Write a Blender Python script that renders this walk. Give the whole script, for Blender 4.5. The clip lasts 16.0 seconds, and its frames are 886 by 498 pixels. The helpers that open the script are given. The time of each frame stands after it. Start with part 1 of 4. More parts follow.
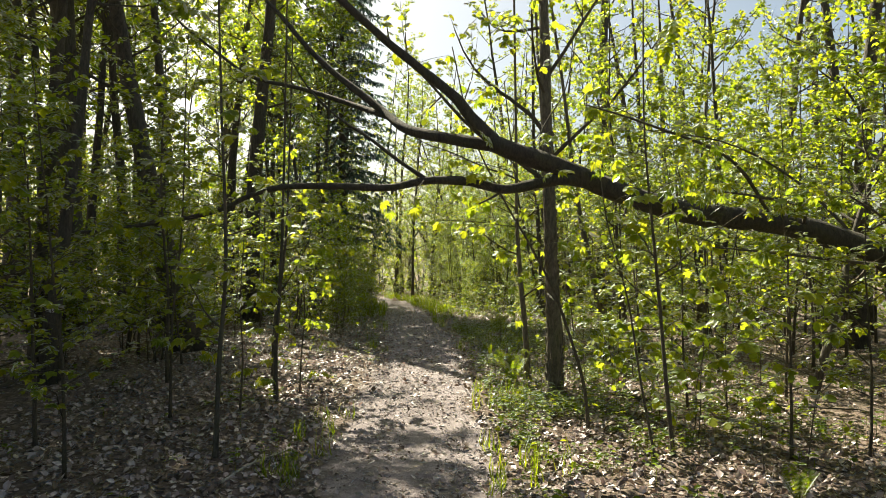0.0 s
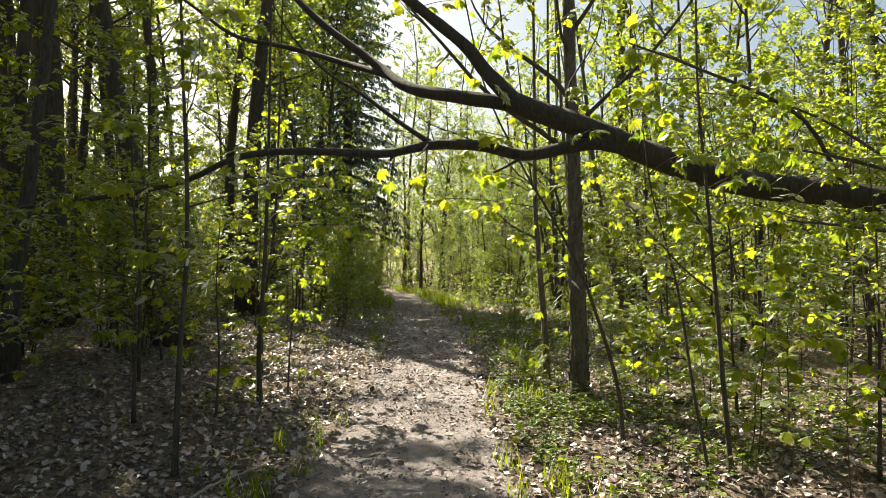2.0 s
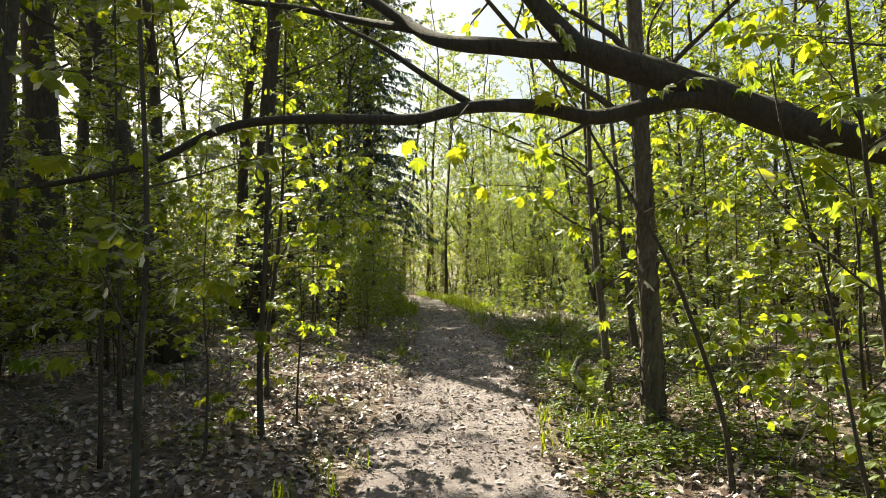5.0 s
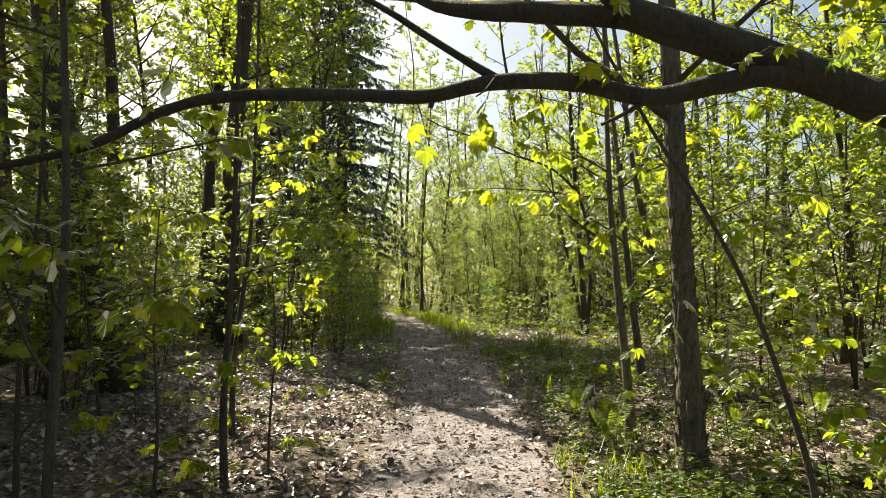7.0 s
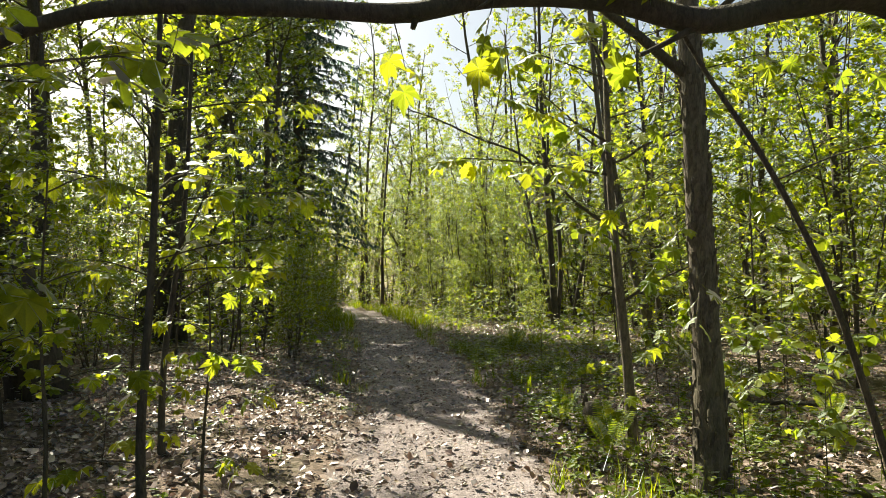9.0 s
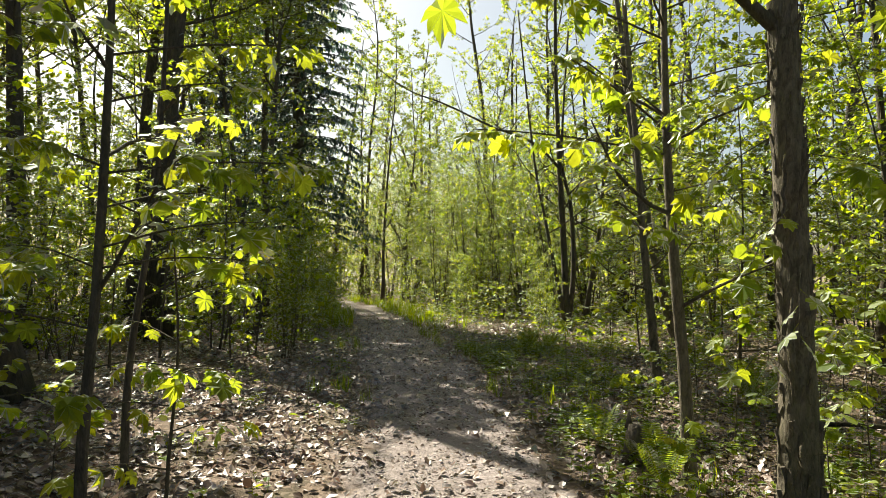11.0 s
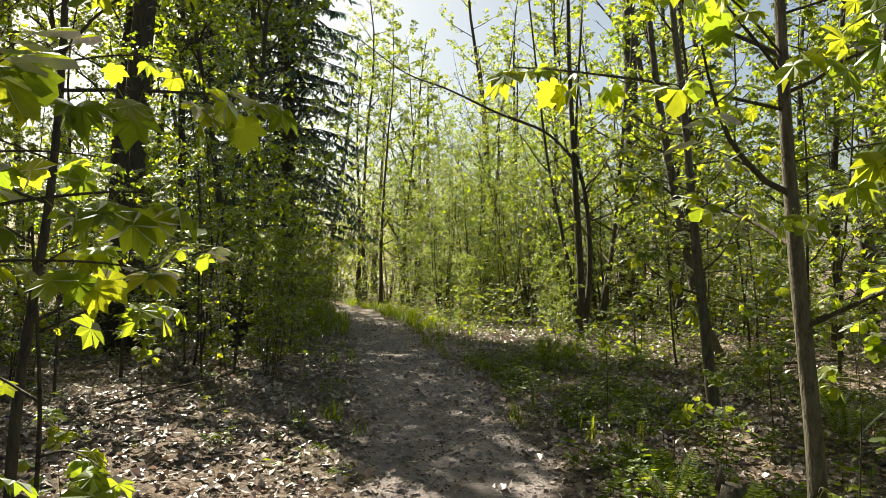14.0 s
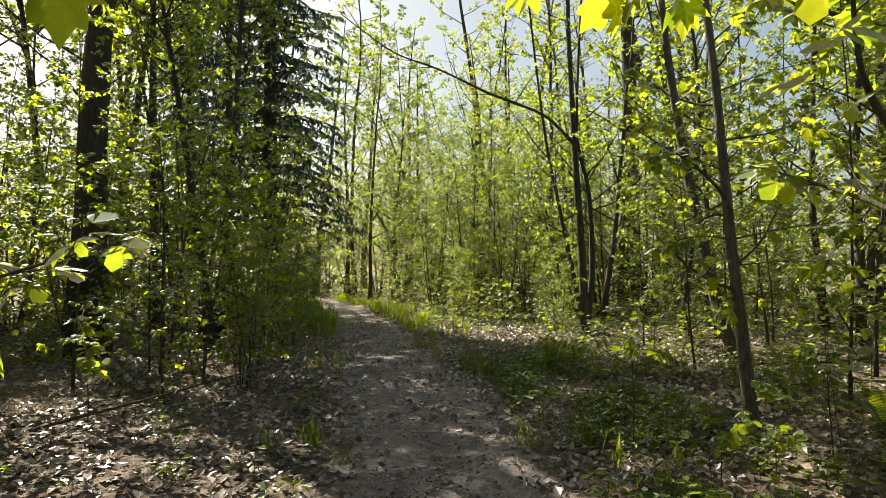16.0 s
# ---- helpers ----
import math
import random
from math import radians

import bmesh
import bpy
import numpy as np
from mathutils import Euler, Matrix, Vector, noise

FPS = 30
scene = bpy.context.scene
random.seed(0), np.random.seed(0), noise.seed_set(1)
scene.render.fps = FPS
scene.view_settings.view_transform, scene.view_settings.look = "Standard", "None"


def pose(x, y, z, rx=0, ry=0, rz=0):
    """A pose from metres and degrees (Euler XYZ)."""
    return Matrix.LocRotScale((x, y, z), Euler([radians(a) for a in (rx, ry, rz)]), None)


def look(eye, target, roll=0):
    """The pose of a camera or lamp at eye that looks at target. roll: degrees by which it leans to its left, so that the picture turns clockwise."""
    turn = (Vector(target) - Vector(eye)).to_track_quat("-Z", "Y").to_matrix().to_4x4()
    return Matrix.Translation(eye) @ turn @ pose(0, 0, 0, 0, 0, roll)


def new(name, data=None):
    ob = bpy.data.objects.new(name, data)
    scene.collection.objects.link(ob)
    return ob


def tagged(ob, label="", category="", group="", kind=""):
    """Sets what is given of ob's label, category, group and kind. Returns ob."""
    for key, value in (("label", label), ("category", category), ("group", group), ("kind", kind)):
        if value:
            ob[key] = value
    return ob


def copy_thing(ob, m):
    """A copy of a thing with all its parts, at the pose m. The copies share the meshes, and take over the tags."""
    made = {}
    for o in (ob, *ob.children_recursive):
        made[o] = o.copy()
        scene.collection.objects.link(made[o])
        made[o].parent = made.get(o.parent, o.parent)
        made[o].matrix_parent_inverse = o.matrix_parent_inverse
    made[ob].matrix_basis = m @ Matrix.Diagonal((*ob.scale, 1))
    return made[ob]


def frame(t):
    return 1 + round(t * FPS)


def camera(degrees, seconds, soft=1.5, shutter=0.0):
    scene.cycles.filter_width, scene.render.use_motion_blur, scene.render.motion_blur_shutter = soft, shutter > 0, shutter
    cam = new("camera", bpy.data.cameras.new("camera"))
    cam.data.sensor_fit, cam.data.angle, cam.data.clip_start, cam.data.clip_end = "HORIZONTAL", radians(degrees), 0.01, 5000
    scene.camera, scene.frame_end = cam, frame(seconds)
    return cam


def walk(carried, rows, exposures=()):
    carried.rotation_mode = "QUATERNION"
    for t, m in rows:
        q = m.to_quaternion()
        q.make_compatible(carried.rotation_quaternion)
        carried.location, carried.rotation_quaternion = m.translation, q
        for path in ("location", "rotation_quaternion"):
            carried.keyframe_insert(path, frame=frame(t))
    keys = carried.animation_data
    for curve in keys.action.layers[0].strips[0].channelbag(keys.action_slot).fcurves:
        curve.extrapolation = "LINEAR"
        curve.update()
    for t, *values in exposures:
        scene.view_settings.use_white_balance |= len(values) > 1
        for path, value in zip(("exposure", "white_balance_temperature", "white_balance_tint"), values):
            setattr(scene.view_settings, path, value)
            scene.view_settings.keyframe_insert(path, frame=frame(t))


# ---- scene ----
cam = camera(66.6, 16.0, soft=0.8)
METRES, EYE, TILT, LEAN, TURN = 7.4, 1.5, 0.0, 0.0, 0.0
ROWS = [
    (0.0, 0.0, 0.0, 0.0, 0.0, 1.51, 0.1),
    (0.5, 0.0039, 0.042, -0.0049, 1.21, 1.94, 0.07),
    (1.0, 0.0018, 0.0704, -0.0084, 2.13, 1.52, 0.79),
    (1.5, -0.002, 0.1037, -0.0119, 0.98, 1.11, 0.6),
    (2.0, 0.002, 0.1438, -0.0162, 0.83, 1.04, -0.0),
    (2.5, 0.0047, 0.1748, -0.0157, 2.2, 0.95, -0.64),
    (3.0, 0.0023, 0.2026, -0.0185, 1.66, 1.51, -0.18),
    (3.5, -0.0045, 0.2316, -0.0194, 1.01, 1.56, 0.07),
    (4.0, -0.0058, 0.2706, -0.0221, 2.07, 1.63, 0.91),
    (4.5, -0.0115, 0.2984, -0.0233, 2.95, 1.35, 0.83),
    (7.0, -0.0615, 0.4501, -0.0228, 0.12, 2.83, 0.63),
    (7.5, -0.0613, 0.483, -0.0253, -0.17, 2.73, 0.33),
    (8.0, -0.0648, 0.513, -0.0266, -0.61, 2.17, 0.05),
    (8.5, -0.0754, 0.546, -0.0269, -2.1, 2.22, 1.16),
    (9.0, -0.0758, 0.573, -0.0286, -3.37, 2.26, 0.65),
    (9.5, -0.0748, 0.6038, -0.0277, -3.0, 2.16, -0.55),
    (12.0, -0.0977, 0.744, -0.0258, -4.19, 1.68, 0.19),
    (12.5, -0.0968, 0.7726, -0.0249, -4.72, 1.88, 0.17),
    (13.0, -0.0888, 0.8014, -0.0257, -4.23, 2.21, 0.02),
    (13.5, -0.09, 0.8316, -0.026, -3.47, 1.35, -0.22),
    (14.0, -0.0954, 0.8636, -0.0239, -3.69, 1.84, 0.06),
    (14.5, -0.0943, 0.8907, -0.0249, -3.37, 2.07, 0.53),
    (15.0, -0.0897, 0.9214, -0.0234, -3.04, 1.42, 0.24),
    (15.5, -0.0911, 0.9536, -0.0251, -3.38, 1.51, 0.16),
    (16.0, -0.0922, 0.9819, -0.0227, -4.47, 1.29, 0.61),
]
walk(cam, [(t, pose(0, 0, EYE, TILT, LEAN, TURN) @ pose(METRES * x, METRES * y, METRES * z, 90 + pitch, roll, yaw)) for t, x, y, z, yaw, pitch, roll in ROWS],
     exposures=[(0.0, 1.64, 7250, 2), (9.5, 1.66, 7250, 2), (12.5, 1.56, 7250, 2), (16.0, 1.5, 7250, 2)])

# ---- world and sun ----
SUN_LEFT, SUN_UP = 33.0, 47.0          # degrees left of straight ahead (+y), degrees above the horizon
world = bpy.data.worlds.new("sky")
scene.world = world
world.use_nodes = True
wn = world.node_tree
sky = wn.nodes.new("ShaderNodeTexSky")
sky.sky_type, sky.sun_disc = "NISHITA", False
sky.sun_elevation, sky.sun_rotation = radians(SUN_UP), radians(-SUN_LEFT)
sky.air_density, sky.dust_density, sky.ozone_density = 1.0, 3.3, 0.6
background = wn.nodes["Background"]
background.inputs["Strength"].default_value = 0.051
wn.links.new(sky.outputs["Color"], background.inputs["Color"])

sun_data = bpy.data.lights.new("sun", "SUN")
sun_data.energy, sun_data.angle, sun_data.color = 5.0, radians(0.53), (1.0, 0.93, 0.82)
sun = new("sun", sun_data)
sun_dir = Vector((-math.sin(radians(SUN_LEFT)) * math.cos(radians(SUN_UP)), math.cos(radians(SUN_LEFT)) * math.cos(radians(SUN_UP)), math.sin(radians(SUN_UP))))
sun.matrix_world = look(sun_dir * 60, (0, 0, 0))


# ---- materials ----
def ramp(nt, source, stops):
    node = nt.nodes.new("ShaderNodeValToRGB")
    el = node.color_ramp.elements
    while len(el) < len(stops):
        el.new(0.5)
    for e, (p, c) in zip(el, stops):
        e.position, e.color = p, (*c, 1)
    nt.links.new(source, node.inputs["Fac"])
    return node.outputs["Color"]


def noise_tex(nt, coord, scale, detail=4.0, rough=0.6, stretch=None):
    if stretch:
        m = nt.nodes.new("ShaderNodeMapping")
        m.inputs["Scale"].default_value = stretch
        nt.links.new(coord, m.inputs["Vector"])
        coord = m.outputs["Vector"]
    n = nt.nodes.new("ShaderNodeTexNoise")
    n.inputs["Scale"].default_value, n.inputs["Detail"].default_value, n.inputs["Roughness"].default_value = scale, detail, rough
    nt.links.new(coord, n.inputs["Vector"])
    return n.outputs["Fac"]


def mix(nt, fac, a, b, mode="MIX"):
    n = nt.nodes.new("ShaderNodeMix")
    n.data_type, n.blend_type = "RGBA", mode
    for sock, val in ((n.inputs["Factor"], fac), (n.inputs["A"], a), (n.inputs["B"], b)):
        if isinstance(val, (int, float)):
            sock.default_value = val
        elif isinstance(val, tuple):
            sock.default_value = (*val, 1)
        else:
            nt.links.new(val, sock)
    return n.outputs["Result"]


def material(name, rough=0.85):
    m = bpy.data.materials.new(name)
    m.use_nodes = True
    nt = m.node_tree
    bsdf = nt.nodes["Principled BSDF"]
    bsdf.inputs["Roughness"].default_value = rough
    tc = nt.nodes.new("ShaderNodeTexCoord")
    return m, nt, bsdf, tc


def bump(nt, bsdf, height, strength, distance):
    b = nt.nodes.new("ShaderNodeBump")
    b.inputs["Strength"].default_value, b.inputs["Distance"].default_value = strength, distance
    nt.links.new(height, b.inputs["Height"])
    nt.links.new(b.outputs["Normal"], bsdf.inputs["Normal"])


def bark(name, dark, light, moss, scale=1.0, moss_amount=0.35):
    """Furrowed bark, with paler plates, fine grain and blotches of moss and algae."""
    m, nt, bsdf, tc = material(name, 0.9)
    p = tc.outputs["Object"]
    furrow = noise_tex(nt, p, 30 * scale, 5, 0.65, (1, 1, 0.28))
    grain = noise_tex(nt, p, 120 * scale, 3, 0.6, (1, 1, 0.4))
    blotch = noise_tex(nt, p, 2.6 * scale, 4, 0.6, (1, 1, 0.5))
    c = ramp(nt, furrow, [(0.36, dark), (0.52, tuple(0.5 * (a + b) for a, b in zip(dark, light))), (0.68, light)])
    c = mix(nt, 0.35, c, ramp(nt, grain, [(0.3, tuple(0.4 * v for v in dark)), (0.75, light)]))
    patch = ramp(nt, blotch, [(0.5 - 0.2 * moss_amount, (0, 0, 0)), (0.74, (1, 1, 1))])
    half = nt.nodes.new("ShaderNodeMath")
    half.operation, half.inputs[1].default_value = "MULTIPLY", moss_amount
    nt.links.new(patch, half.inputs[0])
    c = mix(nt, half.outputs[0], c, moss)
    nt.links.new(c, bsdf.inputs["Base Color"])
    add = nt.nodes.new("ShaderNodeMath")
    add.operation, add.inputs[2].default_value = "MULTIPLY_ADD", 0.0
    add.inputs[1].default_value = 0.35
    nt.links.new(grain, add.inputs[0])
    nt.links.new(furrow, add.inputs[2])
    bump(nt, bsdf, add.outputs[0], 0.9, 0.02)
    return m


def leaf_material(name, stops, through_tint, share=0.5, gloss=0.10, rough=0.5):
    """A thin leaf: it reflects and lets light through; the shade varies from leaf to leaf."""
    m = bpy.data.materials.new(name)
    m.use_nodes = True
    nt = m.node_tree
    nt.nodes.remove(nt.nodes["Principled BSDF"])
    out = nt.nodes["Material Output"]
    geo = nt.nodes.new("ShaderNodeNewGeometry")
    info = nt.nodes.new("ShaderNodeObjectInfo")
    tc = nt.nodes.new("ShaderNodeTexCoord")
    add = nt.nodes.new("ShaderNodeMath")
    add.operation = "ADD"
    nt.links.new(geo.outputs["Random Per Island"], add.inputs[0])
    nt.links.new(info.outputs["Random"], add.inputs[1])
    fr = nt.nodes.new("ShaderNodeMath")
    fr.operation = "FRACT"
    nt.links.new(add.outputs[0], fr.inputs[0])
    base = ramp(nt, fr.outputs[0], stops)
    vein = noise_tex(nt, tc.outputs["Object"], 45, 3)
    base = mix(nt, 0.35, base, ramp(nt, vein, [(0.3, (0.3, 0.33, 0.25)), (0.7, (1.0, 1.0, 1.0))]), "MULTIPLY")
    lit = mix(nt, 1.0, base, through_tint, "MULTIPLY")
    diff = nt.nodes.new("ShaderNodeBsdfDiffuse")
    trans = nt.nodes.new("ShaderNodeBsdfTranslucent")
    glossy = nt.nodes.new("ShaderNodeBsdfGlossy")
    glossy.inputs["Roughness"].default_value = rough
    glossy.inputs["Color"].default_value = (0.9, 0.95, 1.0, 1)
    nt.links.new(base, diff.inputs["Color"])
    nt.links.new(lit, trans.inputs["Color"])
    a = nt.nodes.new("ShaderNodeMixShader")
    a.inputs[0].default_value = share
    nt.links.new(diff.outputs[0], a.inputs[1])
    nt.links.new(trans.outputs[0], a.inputs[2])
    b = nt.nodes.new("ShaderNodeMixShader")
    fres = nt.nodes.new("ShaderNodeFresnel")
    fres.inputs["IOR"].default_value = 1.0 + 1.6 * gloss
    nt.links.new(fres.outputs[0], b.inputs[0])
    nt.links.new(a.outputs[0], b.inputs[1])
    nt.links.new(glossy.outputs[0], b.inputs[2])
    nt.links.new(b.outputs[0], out.inputs["Surface"])
    return m


BARK_MAPLE = bark("grey_maple_bark", (0.035, 0.028, 0.021), (0.22, 0.185, 0.145), (0.11, 0.12, 0.055), 1.0, 0.3)
BARK_LIMB = bark("mossy_limb_bark", (0.022, 0.018, 0.015), (0.085, 0.07, 0.055), (0.045, 0.05, 0.02), 1.3, 0.55)
BARK_DARK = bark("dark_wet_bark", (0.025, 0.021, 0.017), (0.12, 0.10, 0.08), (0.06, 0.07, 0.03), 0.8, 0.35)
BARK_TWIG = bark("brown_twig_bark", (0.035, 0.028, 0.020), (0.13, 0.105, 0.075), (0.08, 0.085, 0.035), 2.5, 0.4)
WOOD_PALE = bark("bleached_dead_wood", (0.22, 0.19, 0.15), (0.62, 0.58, 0.5), (0.3, 0.27, 0.2), 2.0, 0.2)
LEAF_MAPLE = leaf_material("young_maple_leaf", [(0.0, (0.105, 0.17, 0.026)), (0.5, (0.165, 0.225, 0.034)), (1.0, (0.235, 0.28, 0.036))], (2.65, 2.25, 0.95), 0.7)
LEAF_HAZEL = leaf_material("hazel_leaf", [(0.0, (0.08, 0.145, 0.014)), (0.5, (0.145, 0.215, 0.02)), (1.0, (0.24, 0.295, 0.035))], (3.1, 2.6, 1.0), 0.7)
LEAF_TREE = leaf_material("spring_canopy_leaf", [(0.0, (0.075, 0.13, 0.015)), (0.5, (0.13, 0.195, 0.02)), (1.0, (0.22, 0.275, 0.04))], (3.1, 2.6, 1.0), 0.7)
LEAF_HERB = leaf_material("ground_herb_leaf", [(0.0, (0.07, 0.12, 0.014)), (0.6, (0.13, 0.185, 0.02)), (1.0, (0.22, 0.26, 0.03))], (2.5, 2.2, 0.9), 0.6, 0.06, 0.6)
NEEDLES = leaf_material("spruce_needles", [(0.0, (0.045, 0.075, 0.065)), (0.6, (0.075, 0.11, 0.09)), (1.0, (0.105, 0.14, 0.11))], (1.2, 1.5, 1.3), 0.45, 0.15)
LITTER = leaf_material("dry_fallen_leaf", [(0.0, (0.07, 0.045, 0.03)), (0.4, (0.2, 0.135, 0.105)), (0.7, (0.43, 0.335, 0.315)), (1.0, (0.62, 0.545, 0.54))], (1.0, 0.8, 0.65), 0.2, 0.25, 0.35)

CRUMB = leaf_material("trodden_leaf_bits", [(0.0, (0.05, 0.036, 0.028)), (0.5, (0.14, 0.105, 0.092)), (0.85, (0.27, 0.215, 0.20)), (1.0, (0.44, 0.37, 0.345))], (1.0, 0.8, 0.6), 0.15, 0.1, 0.6)


def ground_material():
    """Woodland soil: a trodden grey-brown path, leaf mould beside it, mixed by the sheet's own wear attribute."""
    m, nt, bsdf, tc = material("woodland_soil", 0.95)
    p = tc.outputs["Object"]
    wear = nt.nodes.new("ShaderNodeAttribute")
    wear.attribute_name = "wear"
    big = noise_tex(nt, p, 1.1, 5)
    mid = noise_tex(nt, p, 9, 6, 0.65)
    fine = noise_tex(nt, p, 70, 4, 0.7)
    soil = ramp(nt, mid, [(0.3, (0.11, 0.09, 0.088)), (0.48, (0.265, 0.222, 0.222)), (0.7, (0.47, 0.412, 0.425))])
    soil = mix(nt, 0.45, soil, ramp(nt, fine, [(0.3, (0.12, 0.098, 0.094)), (0.7, (0.52, 0.457, 0.468))]))
    soil = mix(nt, 0.35, soil, ramp(nt, big, [(0.35, (0.42, 0.38, 0.35)), (0.62, (1.0, 1.0, 1.0))]), "MULTIPLY")
    vor = nt.nodes.new("ShaderNodeTexVoronoi")
    vor.inputs["Scale"].default_value, vor.inputs["Randomness"].default_value = 22, 1
    nt.links.new(p, vor.inputs["Vector"])
    sep = nt.nodes.new("ShaderNodeSeparateColor")
    nt.links.new(vor.outputs["Color"], sep.inputs["Color"])
    mould = ramp(nt, sep.outputs["Red"], [(0.0, (0.04, 0.028, 0.022)), (0.45, (0.12, 0.083, 0.066)), (0.8, (0.24, 0.17, 0.14)), (1.0, (0.38, 0.30, 0.265))])
    mould = mix(nt, 0.4, mould, ramp(nt, fine, [(0.3, (0.04, 0.03, 0.02)), (0.7, (0.24, 0.175, 0.12))]))
    green = ramp(nt, big, [(0.52, (0, 0, 0)), (0.7, (0.5, 0.5, 0.5))])
    mould = mix(nt, green, mould, (0.05, 0.06, 0.02))
    edge = nt.nodes.new("ShaderNodeMath")
    edge.operation = "MULTIPLY_ADD"
    edge.inputs[1].default_value = 0.9
    edge.use_clamp = True
    off = nt.nodes.new("ShaderNodeMath")
    off.operation, off.inputs[1].default_value = "SUBTRACT", 0.5
    nt.links.new(mid, off.inputs[0])
    nt.links.new(off.outputs[0], edge.inputs[0])
    nt.links.new(wear.outputs["Fac"], edge.inputs[2])
    sharp = ramp(nt, edge.outputs[0], [(0.3, (0, 0, 0)), (0.62, (1, 1, 1))])
    nt.links.new(mix(nt, sharp, mould, soil), bsdf.inputs["Base Color"])
    add = nt.nodes.new("ShaderNodeMath")
    add.operation, add.inputs[1].default_value = "MULTIPLY_ADD", 0.5
    nt.links.new(fine, add.inputs[0])
    nt.links.new(mid, add.inputs[2])
    bump(nt, bsdf, add.outputs[0], 1.0, 0.06)
    return m


SOIL = ground_material()

# ---- the lie of the land ----
PATH_LINE = [(-30, 0.6), (-6, 0.1), (0, -0.12), (5, -0.27), (8, -0.35), (12, -0.36), (15, -0.52), (18, -0.78), (24, -1.35), (30, -2.4), (36, -4.4), (42, -8.0), (60, -22.0)]
LEVELS = [(-400, 0.3), (-20, 0.12), (0, 0.0), (2.2, -0.16), (6.5, -0.19), (8.5, -0.09), (12.5, 0.0), (20, -0.02), (40, -0.05), (80, 0.2), (400, 0.5)]


def path_x(y):
    return float(np.interp(y, [a for a, _ in PATH_LINE], [b for _, b in PATH_LINE]))


def path_half(y):
    return 0.66 + 0.07 * math.sin(0.9 * y + 1.0) + 0.05 * math.sin(2.3 * y)


def ground_z(x, y):
    off = x - path_x(y)
    z = float(np.interp(y, [a for a, _ in LEVELS], [b for _, b in LEVELS]))
    side = max(0.0, abs(off) - 0.8)
    near = min(1.0, side / 1.5)
    z += 0.05 * noise.noise(Vector((x * 0.7, y * 0.7, 3.1))) * (0.25 + 0.75 * near)
    z += 0.022 * noise.noise(Vector((x * 3.1, y * 3.1, 7.7))) * (0.6 + 0.4 * near)
    z += 0.016 * noise.noise(Vector((x * 7.5, y * 7.5, 17.7)))
    z += (0.10 if off < 0 else 0.03) * min(1.0, side / 3.0)
    return z


def part(name, geo, mat, parent, label=""):
    """Link a collected shape as ONE mesh object under a thing or part."""
    ob = new(name, geo.mesh(name, mat))
    ob.parent = parent
    if label:
        tagged(ob, label)
    return ob


class Geo:
    """Collects vertices and faces."""

    def __init__(self):
        self.v, self.f, self.n = [], [], 0
        self.smooth = True

    def add(self, verts, faces):
        self.v.append(np.asarray(verts, float).reshape(-1, 3))
        n = self.n
        self.f.extend([tuple(i + n for i in f) for f in faces])
        self.n += len(verts)

    def tube(self, pts, radii, sides=6, rough=0.0, rng=None, cap=True, flare=0.0):
        pts = [Vector(p) for p in pts]
        verts, faces = [], []
        side = None
        for i, p in enumerate(pts):
            d = (pts[min(i + 1, len(pts) - 1)] - pts[max(i - 1, 0)]).normalized()
            if side is None:
                side = d.orthogonal().normalized()
            side = (side - d * side.dot(d)).normalized()
            other = d.cross(side)
            for k in range(sides):
                a = 2 * math.pi * k / sides
                r = radii[i]
                if rough:
                    r *= 1 + rough * noise.noise(Vector((p.x * 5 + 2 * math.cos(a), p.y * 5 + 2 * math.sin(a), p.z * 2.2 + 11)))
                if flare and i < 3:
                    r *= 1 + flare * (1, 0.35, 0.1)[i] * (0.7 + 0.5 * math.sin(5 * a + 1))
                verts.append(p + (side * math.cos(a) + other * math.sin(a)) * r)
        for i in range(len(pts) - 1):
            for k in range(sides):
                j = (k + 1) % sides
                faces.append((i * sides + k, i * sides + j, (i + 1) * sides + j, (i + 1) * sides + k))
        if cap:
            faces.append(tuple(range(sides - 1, -1, -1)))
            faces.append(tuple((len(pts) - 1) * sides + k for k in range(sides)))
        self.add([tuple(v) for v in verts], faces)

    def leaves(self, shape, places, aims, ups, sizes):
        """Many leaves at once: shape is (verts, faces), a leaf that grows along +y and lies in the plane of x and y."""
        if not len(places):
            return
        sv, sf = shape
        P, Y, U, S = (np.asarray(a, float) for a in (places, aims, ups, sizes))
        Y /= np.linalg.norm(Y, axis=1)[:, None] + 1e-9
        X = np.cross(Y, U)
        X /= np.linalg.norm(X, axis=1)[:, None] + 1e-9
        Z = np.cross(X, Y)
        V = np.asarray(sv, float)
        W = P[:, None] + S[:, None, None] * (V[None, :, 0, None] * X[:, None] + V[None, :, 1, None] * Y[:, None] + V[None, :, 2, None] * Z[:, None])
        self.v.append(W.reshape(-1, 3))
        for i in range(len(P)):
            b = self.n + i * len(V)
            self.f.extend([tuple(b + k for k in f) for f in sf])
        self.n += len(P) * len(V)

    def mesh(self, name, mat):
        me = bpy.data.meshes.new(name)
        me.from_pydata(np.concatenate(self.v).tolist() if self.v else [], [], self.f)
        me.materials.append(mat)
        if self.smooth:
            me.polygons.foreach_set("use_smooth", [True] * len(me.polygons))
        me.update()
        return me


